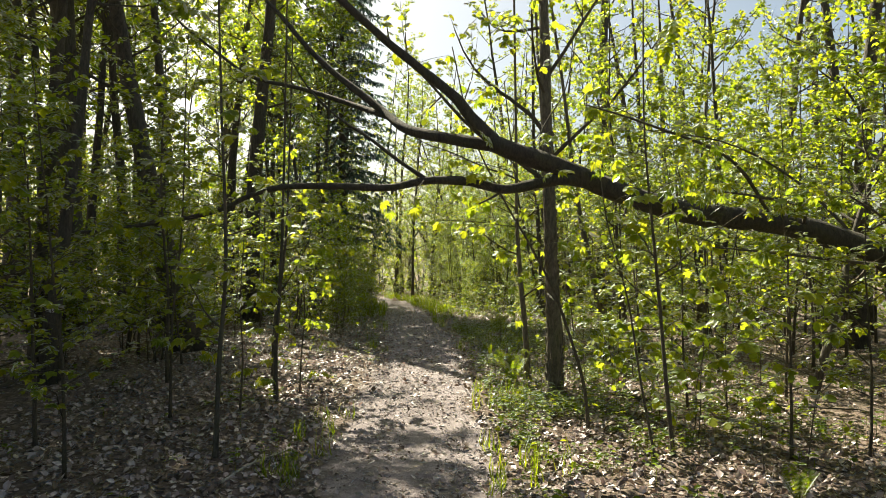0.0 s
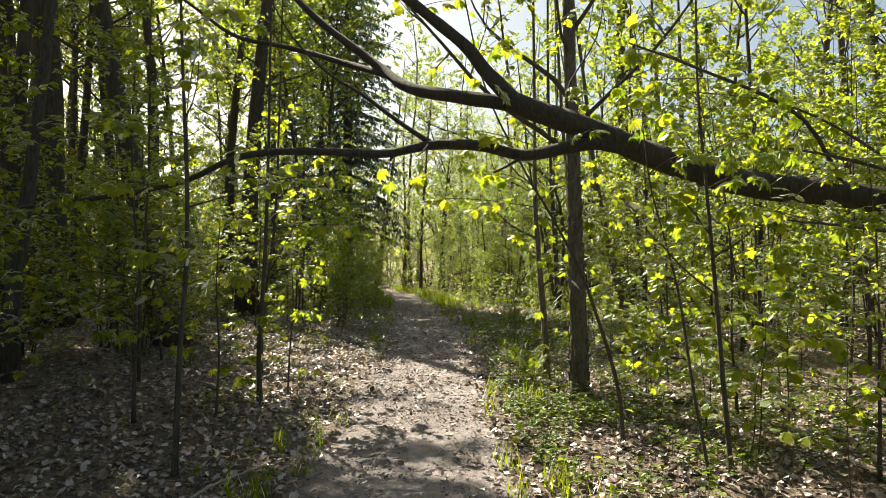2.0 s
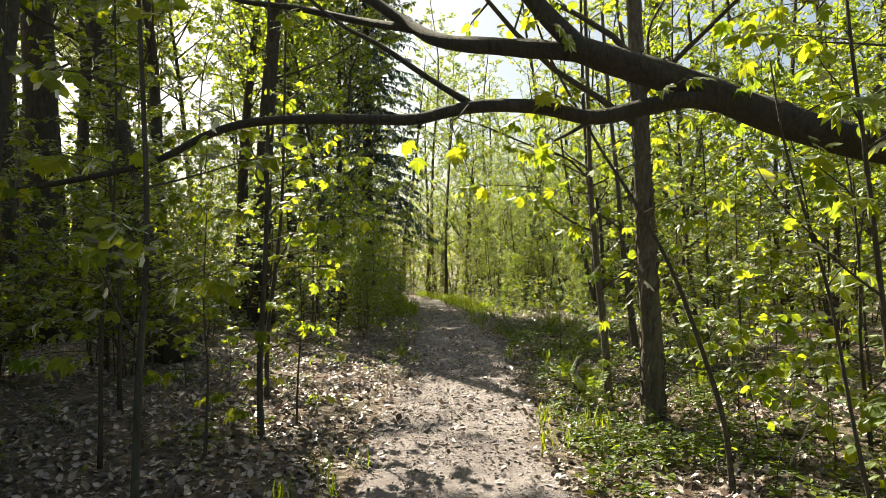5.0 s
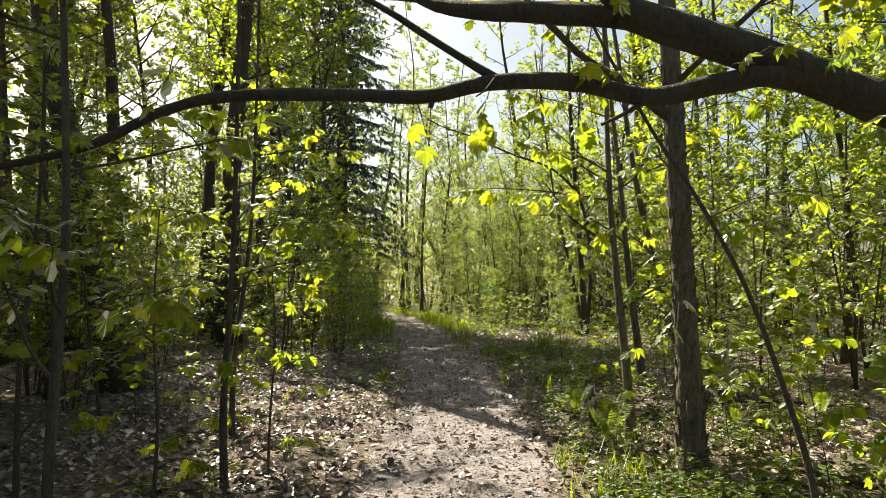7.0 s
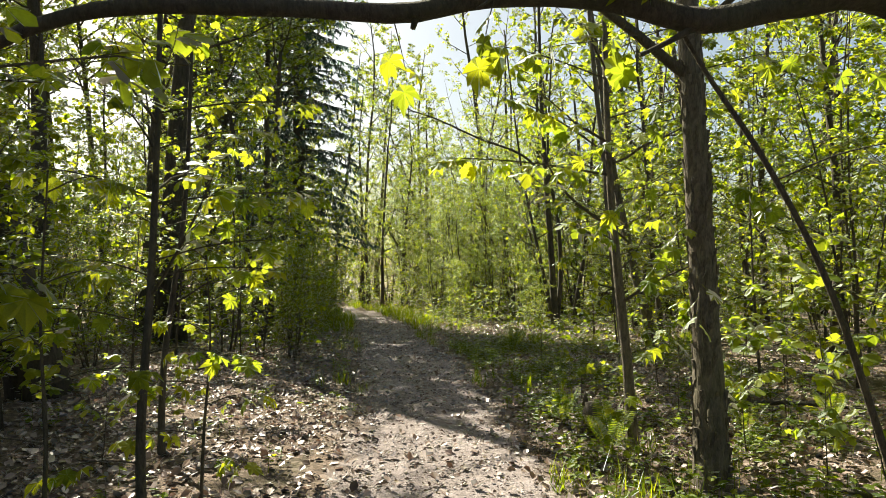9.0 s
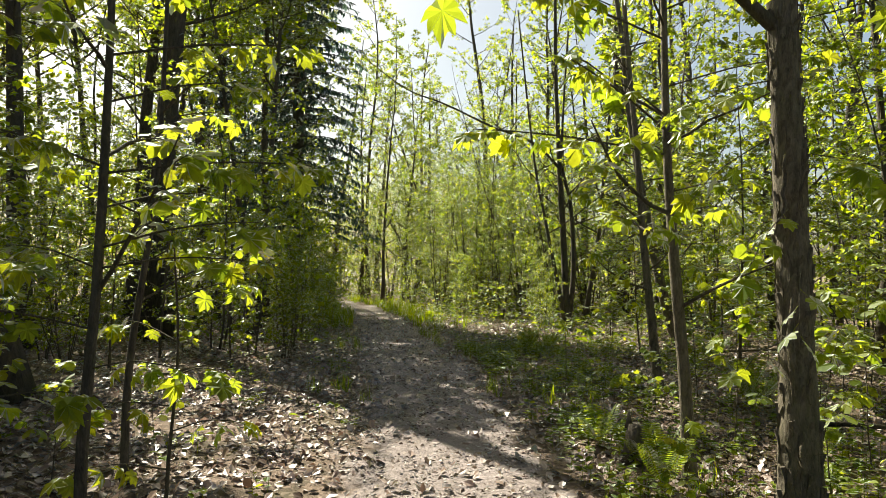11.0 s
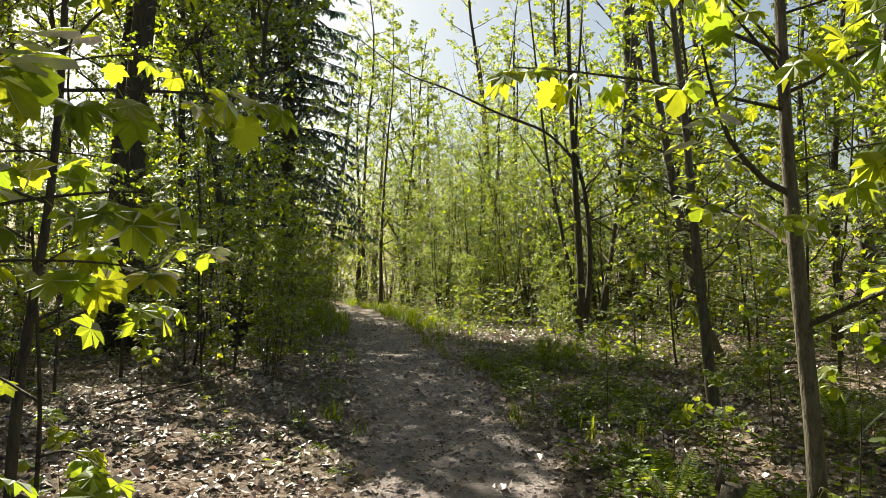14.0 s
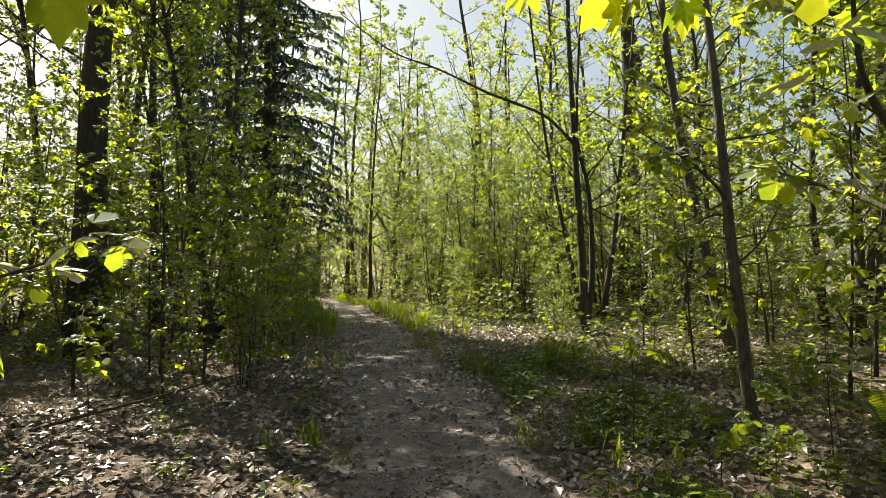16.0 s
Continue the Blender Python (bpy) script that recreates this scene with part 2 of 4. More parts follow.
# leaf outlines
MAPLE_EDGE = [(0.10, -0.07, 0.0), (0.22, -0.10, -0.03), (0.36, -0.02, -0.09), (0.33, 0.11, 0.0), (0.46, 0.20, -0.04), (0.60, 0.37, -0.15), (0.45, 0.42, -0.05), (0.33, 0.46, 0.02), (0.37, 0.58, -0.03), (0.35, 0.75, -0.12), (0.2, 0.74, -0.02), (0.1, 0.88, -0.08)]
MAPLE = ([(0, 0.3, 0.05), (0, 0, 0.03)] + MAPLE_EDGE + [(0, 1.04, -0.2)] + [(-x, y, z * 1.2) for x, y, z in MAPLE_EDGE[::-1]], [(0, i, i + 1) for i in range(1, 26)] + [(0, 26, 1)])
MAPLE_LOW = ([(0, 0, 0.02), (0.36, 0.0, -0.08), (0.31, 0.14, 0.0), (0.6, 0.37, -0.13), (0.33, 0.47, 0.0), (0.34, 0.74, -0.1), (0, 1.0, -0.15), (-0.34, 0.74, -0.1), (-0.33, 0.47, 0.0), (-0.6, 0.37, -0.13), (-0.31, 0.14, 0.0), (-0.36, 0.0, -0.08)],
             [(0, 1, 2), (2, 3, 4), (0, 2, 4), (0, 4, 5, 6), (0, 6, 7, 8), (0, 8, 10), (8, 9, 10), (0, 10, 11)])
MAPLE_MIN = ([(0, 0, 0.02), (0.4, 0.0, -0.08), (0.6, 0.38, -0.14), (0.3, 0.55, 0.0), (0, 1.0, -0.15), (-0.3, 0.55, 0.0), (-0.6, 0.38, -0.14), (-0.4, 0.0, -0.08)], [(0, 1, 2, 3), (0, 3, 4), (0, 4, 5), (0, 5, 6, 7)])
OVAL = ([(0, 0, 0), (0.3, 0.3, 0.06), (0.26, 0.68, 0.04), (0, 1, -0.1), (-0.26, 0.68, 0.04), (-0.3, 0.3, 0.06)], [(0, 1, 2, 3), (0, 3, 4, 5)])
RHOMB = ([(0, 0, 0), (0.34, 0.5, 0.05), (0, 1, -0.08), (-0.34, 0.5, 0.05)], [(0, 1, 2), (0, 2, 3)])
BLADE = ([(0.018, 0, 0), (-0.018, 0, 0), (-0.016, 0.5, 0.03), (0.016, 0.5, 0.03), (0, 1, -0.1)], [(0, 1, 2, 3), (3, 2, 4)])


def grown(rng, start, aim, length, steps, wander, lift):
    """A twig's or stem's line: it wanders and bends up (lift above 0) or droops."""
    p, d = Vector(start), Vector(aim).normalized()
    pts = [p.copy()]
    for _ in range(steps):
        d = (d + Vector((rng.gauss(0, wander), rng.gauss(0, wander), rng.gauss(0, wander) + lift / steps))).normalized()
        p = p + d * (length / steps)
        pts.append(p.copy())
    return pts


def taper(n, a, b, power=1.0):
    return [a + (b - a) * (i / (n - 1)) ** power for i in range(n)]


def along(pts, f):
    s = f * (len(pts) - 1)
    i = min(int(s), len(pts) - 2)
    return pts[i].lerp(pts[i + 1], s - i), (pts[i + 1] - pts[i]).normalized()


def leaf_at(rng, store, p, d, size, flat):
    """Store a leaf that leaves the twig sideways and hangs a little."""
    side = Vector((rng.gauss(0, 1), rng.gauss(0, 1), rng.gauss(0, 0.35)))
    aim = (d * 0.5 + side.normalized() - Vector((0, 0, 0.25 + 0.9 * rng.random() * (1.25 - flat)))).normalized()
    up = Vector((rng.gauss(0, 1 - flat), rng.gauss(0, 1 - flat), 1.0))
    store[0].append(tuple(p + aim * size * 0.25))
    store[1].append(tuple(aim))
    store[2].append(tuple(up))
    store[3].append(size * rng.uniform(0.65, 1.2))


def crown(rng, wood, store, trunk, r_at, first, count, reach, angle, lift, sub, per_twig, size, flat, thin=0.0, sides=4, steps=6, top=0.3, level=0.0):
    """Limbs along the trunk from the height fraction first, with twigs and leaves."""
    turn = rng.random() * 6.28
    for i in range(count):
        f = first + (1 - first) * ((i + rng.random()) / count)
        p, d = along(trunk, min(f, 0.985))
        turn += 2.4 + rng.gauss(0, 0.35)
        fall = (1 - f) / (1 - first + 1e-6)
        length = reach * (top + (1 - top) * fall ** 0.7) * rng.uniform(0.65, 1.2)
        a = radians(angle + rng.gauss(0, 9))
        flatdir = Vector((math.cos(turn), math.sin(turn), 0))
        aim = d * math.cos(a) + flatdir * math.sin(a)
        limb = grown(rng, p, aim, length, steps, 0.10, lift)
        r = max(0.0025, min(r_at(f) * 0.55, 0.012 * length + 0.003))
        wood.tube(limb, taper(len(limb), r, r * 0.25), sides, cap=False)
        for k in range(sub):
            g = 0.25 + 0.75 * (k + rng.random()) / sub
            q, e = along(limb, min(g, 0.99))
            side = Vector((rng.gauss(0, 1), rng.gauss(0, 1), rng.gauss(0.1, 0.4) * (1 - level))).normalized()
            tl = length * rng.uniform(0.18, 0.42) * (1.15 - 0.6 * g)
            bends = 2 if steps > 4 else 1
            twig = grown(rng, q, e * 0.7 + side * 0.8, tl, bends, 0.14, lift * 0.5)
            if bends > 1 or k % 2:
                wood.tube(twig, taper(bends + 1, max(0.0018, r * 0.35), 0.0012), 3, cap=False)
            if rng.random() < thin:
                continue
            for j in range(per_twig):
                w, e2 = along(twig, min(0.99, 0.2 + 0.8 * (j + rng.random()) / per_twig))
                leaf_at(rng, store, w, e2, size, flat)


def tree_thing(name, label, category, group, seed, height, radius, lean=(0, 0), wander=0.03, first=0.3, count=16, reach=2.0, angle=55, lift=0.3, sub=5, per_twig=5,
               size=0.1, flat=0.5, thin=0.0, shape=OVAL, bark_mat=None, leaf_mat=None, sides=8, flare=0.5, stems=1, spread=0.0, top=0.3, level=0.0):
    """A woody plant, from the ground up: an empty with its trunk (or several stems), branches and crown."""
    rng = random.Random(seed)
    ob = new(name)
    wood, store = Geo(), ([], [], [], [])
    for s in range(stems):
        az = 6.283 * (s + rng.random() * 0.6) / max(stems, 1)
        out = Vector((math.cos(az), math.sin(az), 0))
        tilt = spread * rng.uniform(0.3, 1.1)
        aim = Vector((lean[0], lean[1], 1)) + out * tilt
        h = height * (1 if stems == 1 else rng.uniform(0.6, 1.05))
        line = grown(rng, out * (0.0 if stems == 1 else rng.uniform(0.04, 0.22)) + Vector((0, 0, -0.06)), aim, h, 12, wander, 0.10 if stems > 1 else 0.12)
        r0 = radius * (1 if stems == 1 else rng.uniform(0.6, 1.2))
        radii = taper(len(line), r0, r0 * 0.12, 0.85)
        tr = Geo()
        tr.tube(line, radii, sides, rough=0.12 if radius > 0.05 else 0.0, flare=flare)
        part("trunk" if stems == 1 else "stem", tr, bark_mat, ob)
        crown(rng, wood, store, line, lambda f: r0 * (1 - 0.88 * f), first, count, reach * h / height, angle, lift, sub, per_twig, size, flat, thin, 4 if stems == 1 else 3, 6 if stems == 1 else 4, top, level)
    tagged(part("branchwork", wood, BARK_TWIG if radius < 0.12 else bark_mat, ob), kind="stuff")
    leaves = Geo()
    leaves.smooth = False
    leaves.leaves(shape, *store)
    part("crown", leaves, leaf_mat, ob)
    return tagged(ob, label, category, group)


def put(ob, x, y, turn=0.0, scale=1.0, lean=(0, 0)):
    return Matrix.Translation((x, y, ground_z(x, y))) @ Euler((lean[1], lean[0], turn)).to_matrix().to_4x4() @ Matrix.Scale(scale, 4)


def stand(kinds, spots, seed):
    """Set plants at spots (x, y, scale): the first of each kind is the built one, the rest are copies."""
    rng = random.Random(seed)
    fresh = list(kinds)
    for n, (x, y, s) in enumerate(spots):
        ob = kinds[n % len(kinds)]
        m = put(ob, x, y, rng.random() * 6.283, s, (rng.gauss(0, 0.035), rng.gauss(0, 0.035)))
        if ob in fresh:
            fresh.remove(ob)
            ob.matrix_basis = m
        else:
            c = copy_thing(ob, m)
            c.matrix_basis = m
    for ob in fresh:
        for o in (*ob.children_recursive, ob):
            bpy.data.objects.remove(o)


# ---- the ground, one sheet to the horizon ----
def build_ground():
    def spaced(lo, hi, step, far):
        inner = list(np.arange(lo, hi + 1e-6, step))
        a, b, g = [], [], step
        u, w = lo, hi
        while u > -far or w < far:
            g *= 1.28
            u, w = u - g, w + g
            a.append(u), b.append(w)
        return a[::-1] + inner + b
    xs, ys = spaced(-4.0, 4.2, 0.07, 500), spaced(0.5, 19.0, 0.07, 600)
    verts, wear = [], []
    for y in ys:
        px, ph = path_x(y), path_half(y)
        for x in xs:
            verts.append((x, y, ground_z(x, y)))
            d = abs(x - px) - ph + 0.24 * noise.noise(Vector((x * 1.7, y * 1.7, 0.5))) + 0.12 * noise.noise(Vector((x * 5.0, y * 5.0, 1.5)))
            wear.append(max(0.0, min(1.0, 0.5 - d / 0.5)))
    n = len(xs)
    faces = [(j * n + i, j * n + i + 1, (j + 1) * n + i + 1, (j + 1) * n + i) for j in range(len(ys) - 1) for i in range(n - 1)]
    me = bpy.data.meshes.new("ground")
    me.from_pydata(verts, [], faces)
    me.attributes.new("wear", "FLOAT", "POINT").data.foreach_set("value", wear)
    me.polygons.foreach_set("use_smooth", [True] * len(me.polygons))
    me.materials.append(SOIL)
    tagged(new("ground", me), "woodland floor of dark leaf mould with a trodden earth path", "ground", "", "structure")


build_ground()


# ---- the maple whose limb hangs over the path ----
def curve_line(keys, n):
    """A smooth line (Catmull-Rom) of n points through a few places."""
    k = [Vector(keys[0]) * 2 - Vector(keys[1])] + [Vector(p) for p in keys] + [Vector(keys[-1]) * 2 - Vector(keys[-2])]
    out = []
    for i in range(n):
        s = i / (n - 1) * (len(keys) - 1)
        j = min(int(s), len(keys) - 2)
        t = s - j
        a, b, c, d = k[j:j + 4]
        out.append(0.5 * ((2 * b) + (c - a) * t + (2 * a - 5 * b + 4 * c - d) * t * t + (3 * b - a - 3 * c + d) * t ** 3))
    return out


MAPLE_MESHES = []


def leaf_meshes():
    for i, bend in enumerate((0.5, 1.2, 2.2)):
        g = Geo()
        g.smooth = False
        g.add([(x, y, z * bend) for x, y, z in MAPLE[0]], MAPLE[1])
        g.tube([(0, -0.5, 0.05), (0, -0.22, 0.02), (0, 0.02, 0.0)], [0.012, 0.010, 0.008], 3)
        MAPLE_MESHES.append(g.mesh("maple_leaf", LEAF_MAPLE))


leaf_meshes()


def sprig(rng, parent, keys, count, size, radius=0.004, name="leafy_twig"):
    """A twig with single large maple leaves, each an object of its own, that hang in pairs from it."""
    line = curve_line(keys, 10)
    g = Geo()
    g.tube(line, taper(10, radius, radius * 0.35), 4)
    tw = part(name, g, BARK_TWIG, parent)
    for i in range(count):
        f = 1 - (i / count) ** 1.25 * 0.8
        p, d = along(line, min(0.99, f))
        az = rng.random() * 6.283
        side = Vector((math.cos(az), math.sin(az), -0.35 - 0.7 * rng.random())).normalized()
        aim = (side + d * 0.5).normalized()
        s = size * rng.uniform(0.7, 1.15)
        up = Vector((rng.gauss(0, 0.45), rng.gauss(0, 0.45), 1))
        x = aim.cross(up).normalized()
        z = x.cross(aim)
        place = p + aim * s * 0.5
        leaf = new("leaf", rng.choice(MAPLE_MESHES))
        leaf.parent = tw
        leaf.matrix_basis = Matrix.Translation(place) @ Matrix((x, aim, z)).transposed().to_4x4() @ Matrix.Scale(s, 4)
    return tw


def limb_part(name, parent, keys, r0, r1, n=26, sides=10, bark_mat=None):
    g = Geo()
    line = curve_line(keys, n)
    g.tube(line, taper(n, r0, r1, 0.8), sides, rough=0.22)
    return part(name, g, bark_mat or BARK_LIMB, parent), line


def overhanging_maple():
    rng = random.Random(5)
    ob = new("overhanging_maple")
    limb_part("trunk", ob, [(5.3, 6.5, -0.25), (5.0, 6.55, 0.7), (4.45, 6.62, 1.5), (3.5, 6.72, 1.9), (2.6, 6.8, 2.02), (1.92, 6.8, 2.2), (1.29, 6.8, 2.46), (0.84, 6.82, 2.63), (0.5, 6.85, 2.76)], 0.14, 0.088, 44, 14)
    limb_part("limb", ob, [(0.56, 6.85, 2.74), (0.3, 6.83, 3.0), (0.13, 6.81, 3.22), (-0.14, 6.8, 3.44), (-0.54, 6.8, 3.77), (-1.05, 6.75, 4.22), (-1.8, 6.6, 4.9), (-2.5, 6.4, 5.3)], 0.075, 0.025, 30)
    _, v = limb_part("limb", ob, [(0.56, 6.86, 2.73), (0.1, 7.05, 2.84), (-0.4, 7.4, 3.02), (-0.74, 7.85, 3.36), (-1.22, 8.1, 3.77), (-1.65, 8.35, 4.2), (-2.1, 8.6, 4.75), (-2.6, 8.8, 5.3)], 0.072, 0.02, 30)
    limb_part("branch", ob, [(-0.62, 7.7, 3.22), (-1.15, 8.3, 3.52), (-1.85, 8.7, 3.82), (-2.55, 9.0, 4.05), (-3.1, 9.2, 4.45), (-3.7, 9.4, 4.95), (-4.3, 9.6, 5.6)], 0.04, 0.012, 24, 8)
    limb_part("limb", ob, [(1.75, 6.8, 2.27), (1.29, 6.76, 2.37), (0.98, 6.76, 2.34), (0.62, 6.8, 2.28), (0.28, 6.8, 2.36), (-0.18, 6.8, 2.37), (-0.55, 6.8, 2.3), (-1.05, 6.8, 2.315), (-1.6, 6.8, 2.31), (-1.93, 6.8, 2.23), (-2.35, 6.82, 2.05), (-3.1, 6.9, 1.93), (-3.8, 6.95, 1.85)], 0.068, 0.016, 46)
    limb_part("branch", ob, [(-0.16, 6.8, 2.38), (-0.45, 6.85, 2.58), (-0.8, 7.0, 2.87), (-1.12, 7.2, 3.1), (-1.5, 7.4, 3.5), (-1.8, 7.6, 4.0)], 0.026, 0.007, 16, 6)
    limb_part("branch", ob, [(0.62, 6.8, 2.27), (0.48, 6.78, 2.19), (0.36, 6.76, 2.13)], 0.018, 0.009, 6, 6)
    limb_part("branch", ob, [(-0.2, 6.78, 2.36), (-0.19, 6.7, 2.36), (-0.24, 6.62, 2.28), (-0.29, 6.6, 2.24)], 0.009, 0.004, 7, 5)
    limb_part("stub", ob, [(-0.5, 6.8, 2.29), (-0.515, 6.79, 2.235)], 0.02, 0.012, 3, 6)
    limb_part("branch", ob, [(1.0, 6.82, 2.56), (1.02, 6.9, 2.9), (1.3, 7.0, 3.4), (1.4, 7.1, 4.1)], 0.012, 0.004, 12, 5)
    # long thin boughs towards the light, on both sides of the trunk
    for keys in ([(3.3, 6.74, 1.97), (2.7, 6.3, 2.5), (1.8, 5.9, 2.75), (1.2, 5.6, 2.85)], [(3.6, 6.72, 1.9), (3.3, 6.2, 2.05), (2.6, 5.7, 2.1), (2.2, 5.5, 2.12)],
                 [(4.4, 6.6, 1.5), (3.6, 6.1, 1.55), (2.8, 5.8, 1.62), (2.3, 5.7, 1.66)], [(4.2, 6.65, 1.65), (3.8, 7.2, 2.4), (3.2, 7.6, 2.9), (2.4, 7.9, 3.1)], [(4.8, 6.55, 1.1), (4.3, 6.0, 1.5), (3.5, 5.3, 1.85), (2.9, 4.8, 2.0)]):
        limb_part("bough", ob, keys, 0.022, 0.006, 14, 6, BARK_TWIG)
        line = curve_line(keys, 12)
        for k in range(5):
            p, d = along(line, 0.25 + 0.17 * k)
            o = Vector((rng.gauss(0, 0.35), rng.gauss(0, 0.35), rng.uniform(-0.05, 0.22)))
            sprig(rng, ob, [p, p + (d * 0.3 + o) * 0.5, p + (d * 0.3 + o) * 0.9 - Vector((0, 0, 0.06))], 7, 0.11)
    # sprigs that hang from the limbs over the path
    for p, o, n in (((-0.2, 6.78, 2.35), (-0.05, -0.12, -0.16), 4), ((0.3, 6.8, 2.35), (0.0, -0.1, -0.18), 3), ((0.5, 6.85, 2.76), (-0.2, -0.2, 0.14), 4), ((1.0, 6.8, 2.35), (0.1, -0.3, 0.1), 4), ((0.9, 6.82, 2.65), (0.12, -0.25, 0.16), 5),
                    ((-0.6, 6.8, 2.31), (0.05, 0.15, -0.14), 3), ((1.6, 6.8, 2.35), (-0.05, -0.3, 0.2), 6), ((0.2, 6.83, 3.1), (0.25, 0.2, 0.3), 6), ((-0.3, 6.8, 3.55), (0.3, 0.3, 0.2), 6), ((2.2, 6.8, 2.15), (0.0, -0.4, 0.12), 7), ((2.8, 6.8, 2.0), (-0.1, -0.4, 0.25), 8),
                    ((-2.3, 6.82, 2.07), (-0.2, -0.2, 0.1), 6), ((-3.0, 6.9, 1.94), (-0.3, -0.2, 0.0), 6), ((1.9, 6.8, 2.22), (0.1, -0.2, -0.3), 5)):
        p, o = Vector(p), Vector(o)
        sprig(rng, ob, [p, p + o * 0.6, p + o * 1.2 + Vector((0, 0, -0.03))], n, 0.115)
    return tagged(ob, "leaning maple whose dark mossy limb reaches low over the path", "tree")


overhanging_maple()


def path_maple():
    """The straight grey maple at the path's edge."""
    rng = random.Random(8)
    ob = new("path_maple")
    z = ground_z(1.4, 8.5)
    g = Geo()
    line = curve_line([(1.40, 8.5, z - 0.08), (1.395, 8.5, z + 0.5), (1.385, 8.5, 1.0), (1.345, 8.52, 2.4), (1.30, 8.54, 4.5), (1.28, 8.6, 7.0), (1.35, 8.7, 10.0), (1.3, 8.7, 13.0)], 60)
    g.tube(line, taper(60, 0.122, 0.03, 0.75), 18, rough=0.16, flare=0.3)
    trunk = part("trunk", g, BARK_MAPLE, ob)
    for (x, y, zz), w, h in (((1.30, 8.40, 0.9), 0.05, 0.55), ((1.35, 8.39, 0.35), 0.05, 0.3), ((1.28, 8.42, 1.7), 0.04, 0.4)):
        b = Geo()
        n = 9
        pts = [(x + 0.006 * rng.gauss(0, 1), y + 0.004 * rng.gauss(0, 1), zz + h * (i / (n - 1) - 0.5)) for i in range(n)]
        b.tube(pts, [w * 0.28 * (0.35 + math.sin(math.pi * i / (n - 1))) for i in range(n)], 6, rough=0.5)
        part("bark_flap", b, BARK_MAPLE, trunk)
    plates = []
    for w, h in ((0.03, 0.12), (0.04, 0.2), (0.022, 0.16)):
        b = Geo()
        b.smooth = False
        rows = [(-1, 0.2, 0.6), (-0.4, 1, 0.25), (0.3, 0.9, 0.3), (1, 0.35, 1.2)]
        vs = [(w * 0.5 * k * s, -0.014 * lift_, h * 0.5 * u) for u, k, lift_ in rows for s in (-1, 1)] + [(w * 0.5 * k * s, 0.014, h * 0.5 * u) for u, k, lift_ in rows for s in (-1, 1)]
        fs = [(2 * r, 2 * r + 1, 2 * r + 3, 2 * r + 2) for r in range(3)] + [(2 * r, 2 * r + 2, 8 + 2 * r + 2, 8 + 2 * r) for r in range(3)] + [(2 * r + 1, 8 + 2 * r + 1, 8 + 2 * r + 3, 2 * r + 3) for r in range(3)] + [(0, 8, 9, 1), (6, 7, 15, 14)]
        b.add(vs, fs)
        plates.append(b.mesh("bark_plate", BARK_MAPLE))
    for _ in range(190):
        zz = rng.uniform(-0.05, 3.2)
        i = min(range(60), key=lambda q: abs(line[q].z - zz))
        az = rng.uniform(0, 6.283)
        r = 0.122 + (0.03 - 0.122) * (i / 59) ** 0.75
        ob_plate = new("bark_plate", rng.choice(plates))
        ob_plate.parent = trunk
        ob_plate.matrix_basis = Matrix.Translation((line[i].x + r * math.cos(az), line[i].y + r * math.sin(az), zz)) @ Euler((rng.gauss(0, 0.05), rng.gauss(0, 0.12), az + math.pi / 2)).to_matrix().to_4x4() @ Matrix.Diagonal((rng.uniform(0.7, 1.4), 1, rng.uniform(0.6, 1.3), 1))
    wood, store = Geo(), ([], [], [], [])
    crown(rng, wood, store, line, lambda f: 0.12 * (1 - 0.8 * f), 0.42, 22, 2.6, 60, 0.4, 7, 6, 0.10, 0.55)
    tagged(part("branchwork", wood, BARK_TWIG, ob), kind="stuff")
    c = Geo()
    c.smooth = False
    c.leaves(MAPLE_LOW, *store)
    part("crown", c, LEAF_MAPLE, ob)
    for keys, n in (([(1.30, 8.42, 1.62), (1.15, 8.2, 1.58), (0.98, 8.05, 1.47), (0.85, 7.98, 1.3)], 6), ([(1.42, 8.4, 1.9), (1.5, 8.15, 1.82), (1.62, 7.95, 1.7)], 6), ([(1.25, 8.5, 2.3), (0.95, 8.3, 2.2), (0.62, 8.2, 2.05), (0.4, 8.1, 1.9)], 9),
                    ([(1.25, 8.5, 2.0), (0.9, 8.35, 1.8), (0.72, 8.3, 1.62)], 6), ([(1.35, 8.4, 1.3), (1.22, 8.2, 1.2), (1.16, 8.1, 1.0)], 4), ([(1.25, 8.5, 2.9), (0.8, 8.3, 2.75), (0.3, 8.1, 2.62), (0.1, 8.0, 2.5)], 10), ([(1.4, 8.4, 2.6), (1.7, 8.1, 2.6), (2.1, 7.9, 2.45)], 9),
                    ([(1.3, 8.45, 0.95), (1.02, 8.2, 0.92), (0.9, 8.1, 0.85)], 3), ([(1.33, 8.38, 0.35), (1.28, 8.3, 0.4), (1.36, 8.24, 0.43)], 0)):
        sprig(rng, ob, keys, n, 0.12)
    return tagged(ob, "straight grey maple with flaking bark beside the path", "tree")


path_maple()


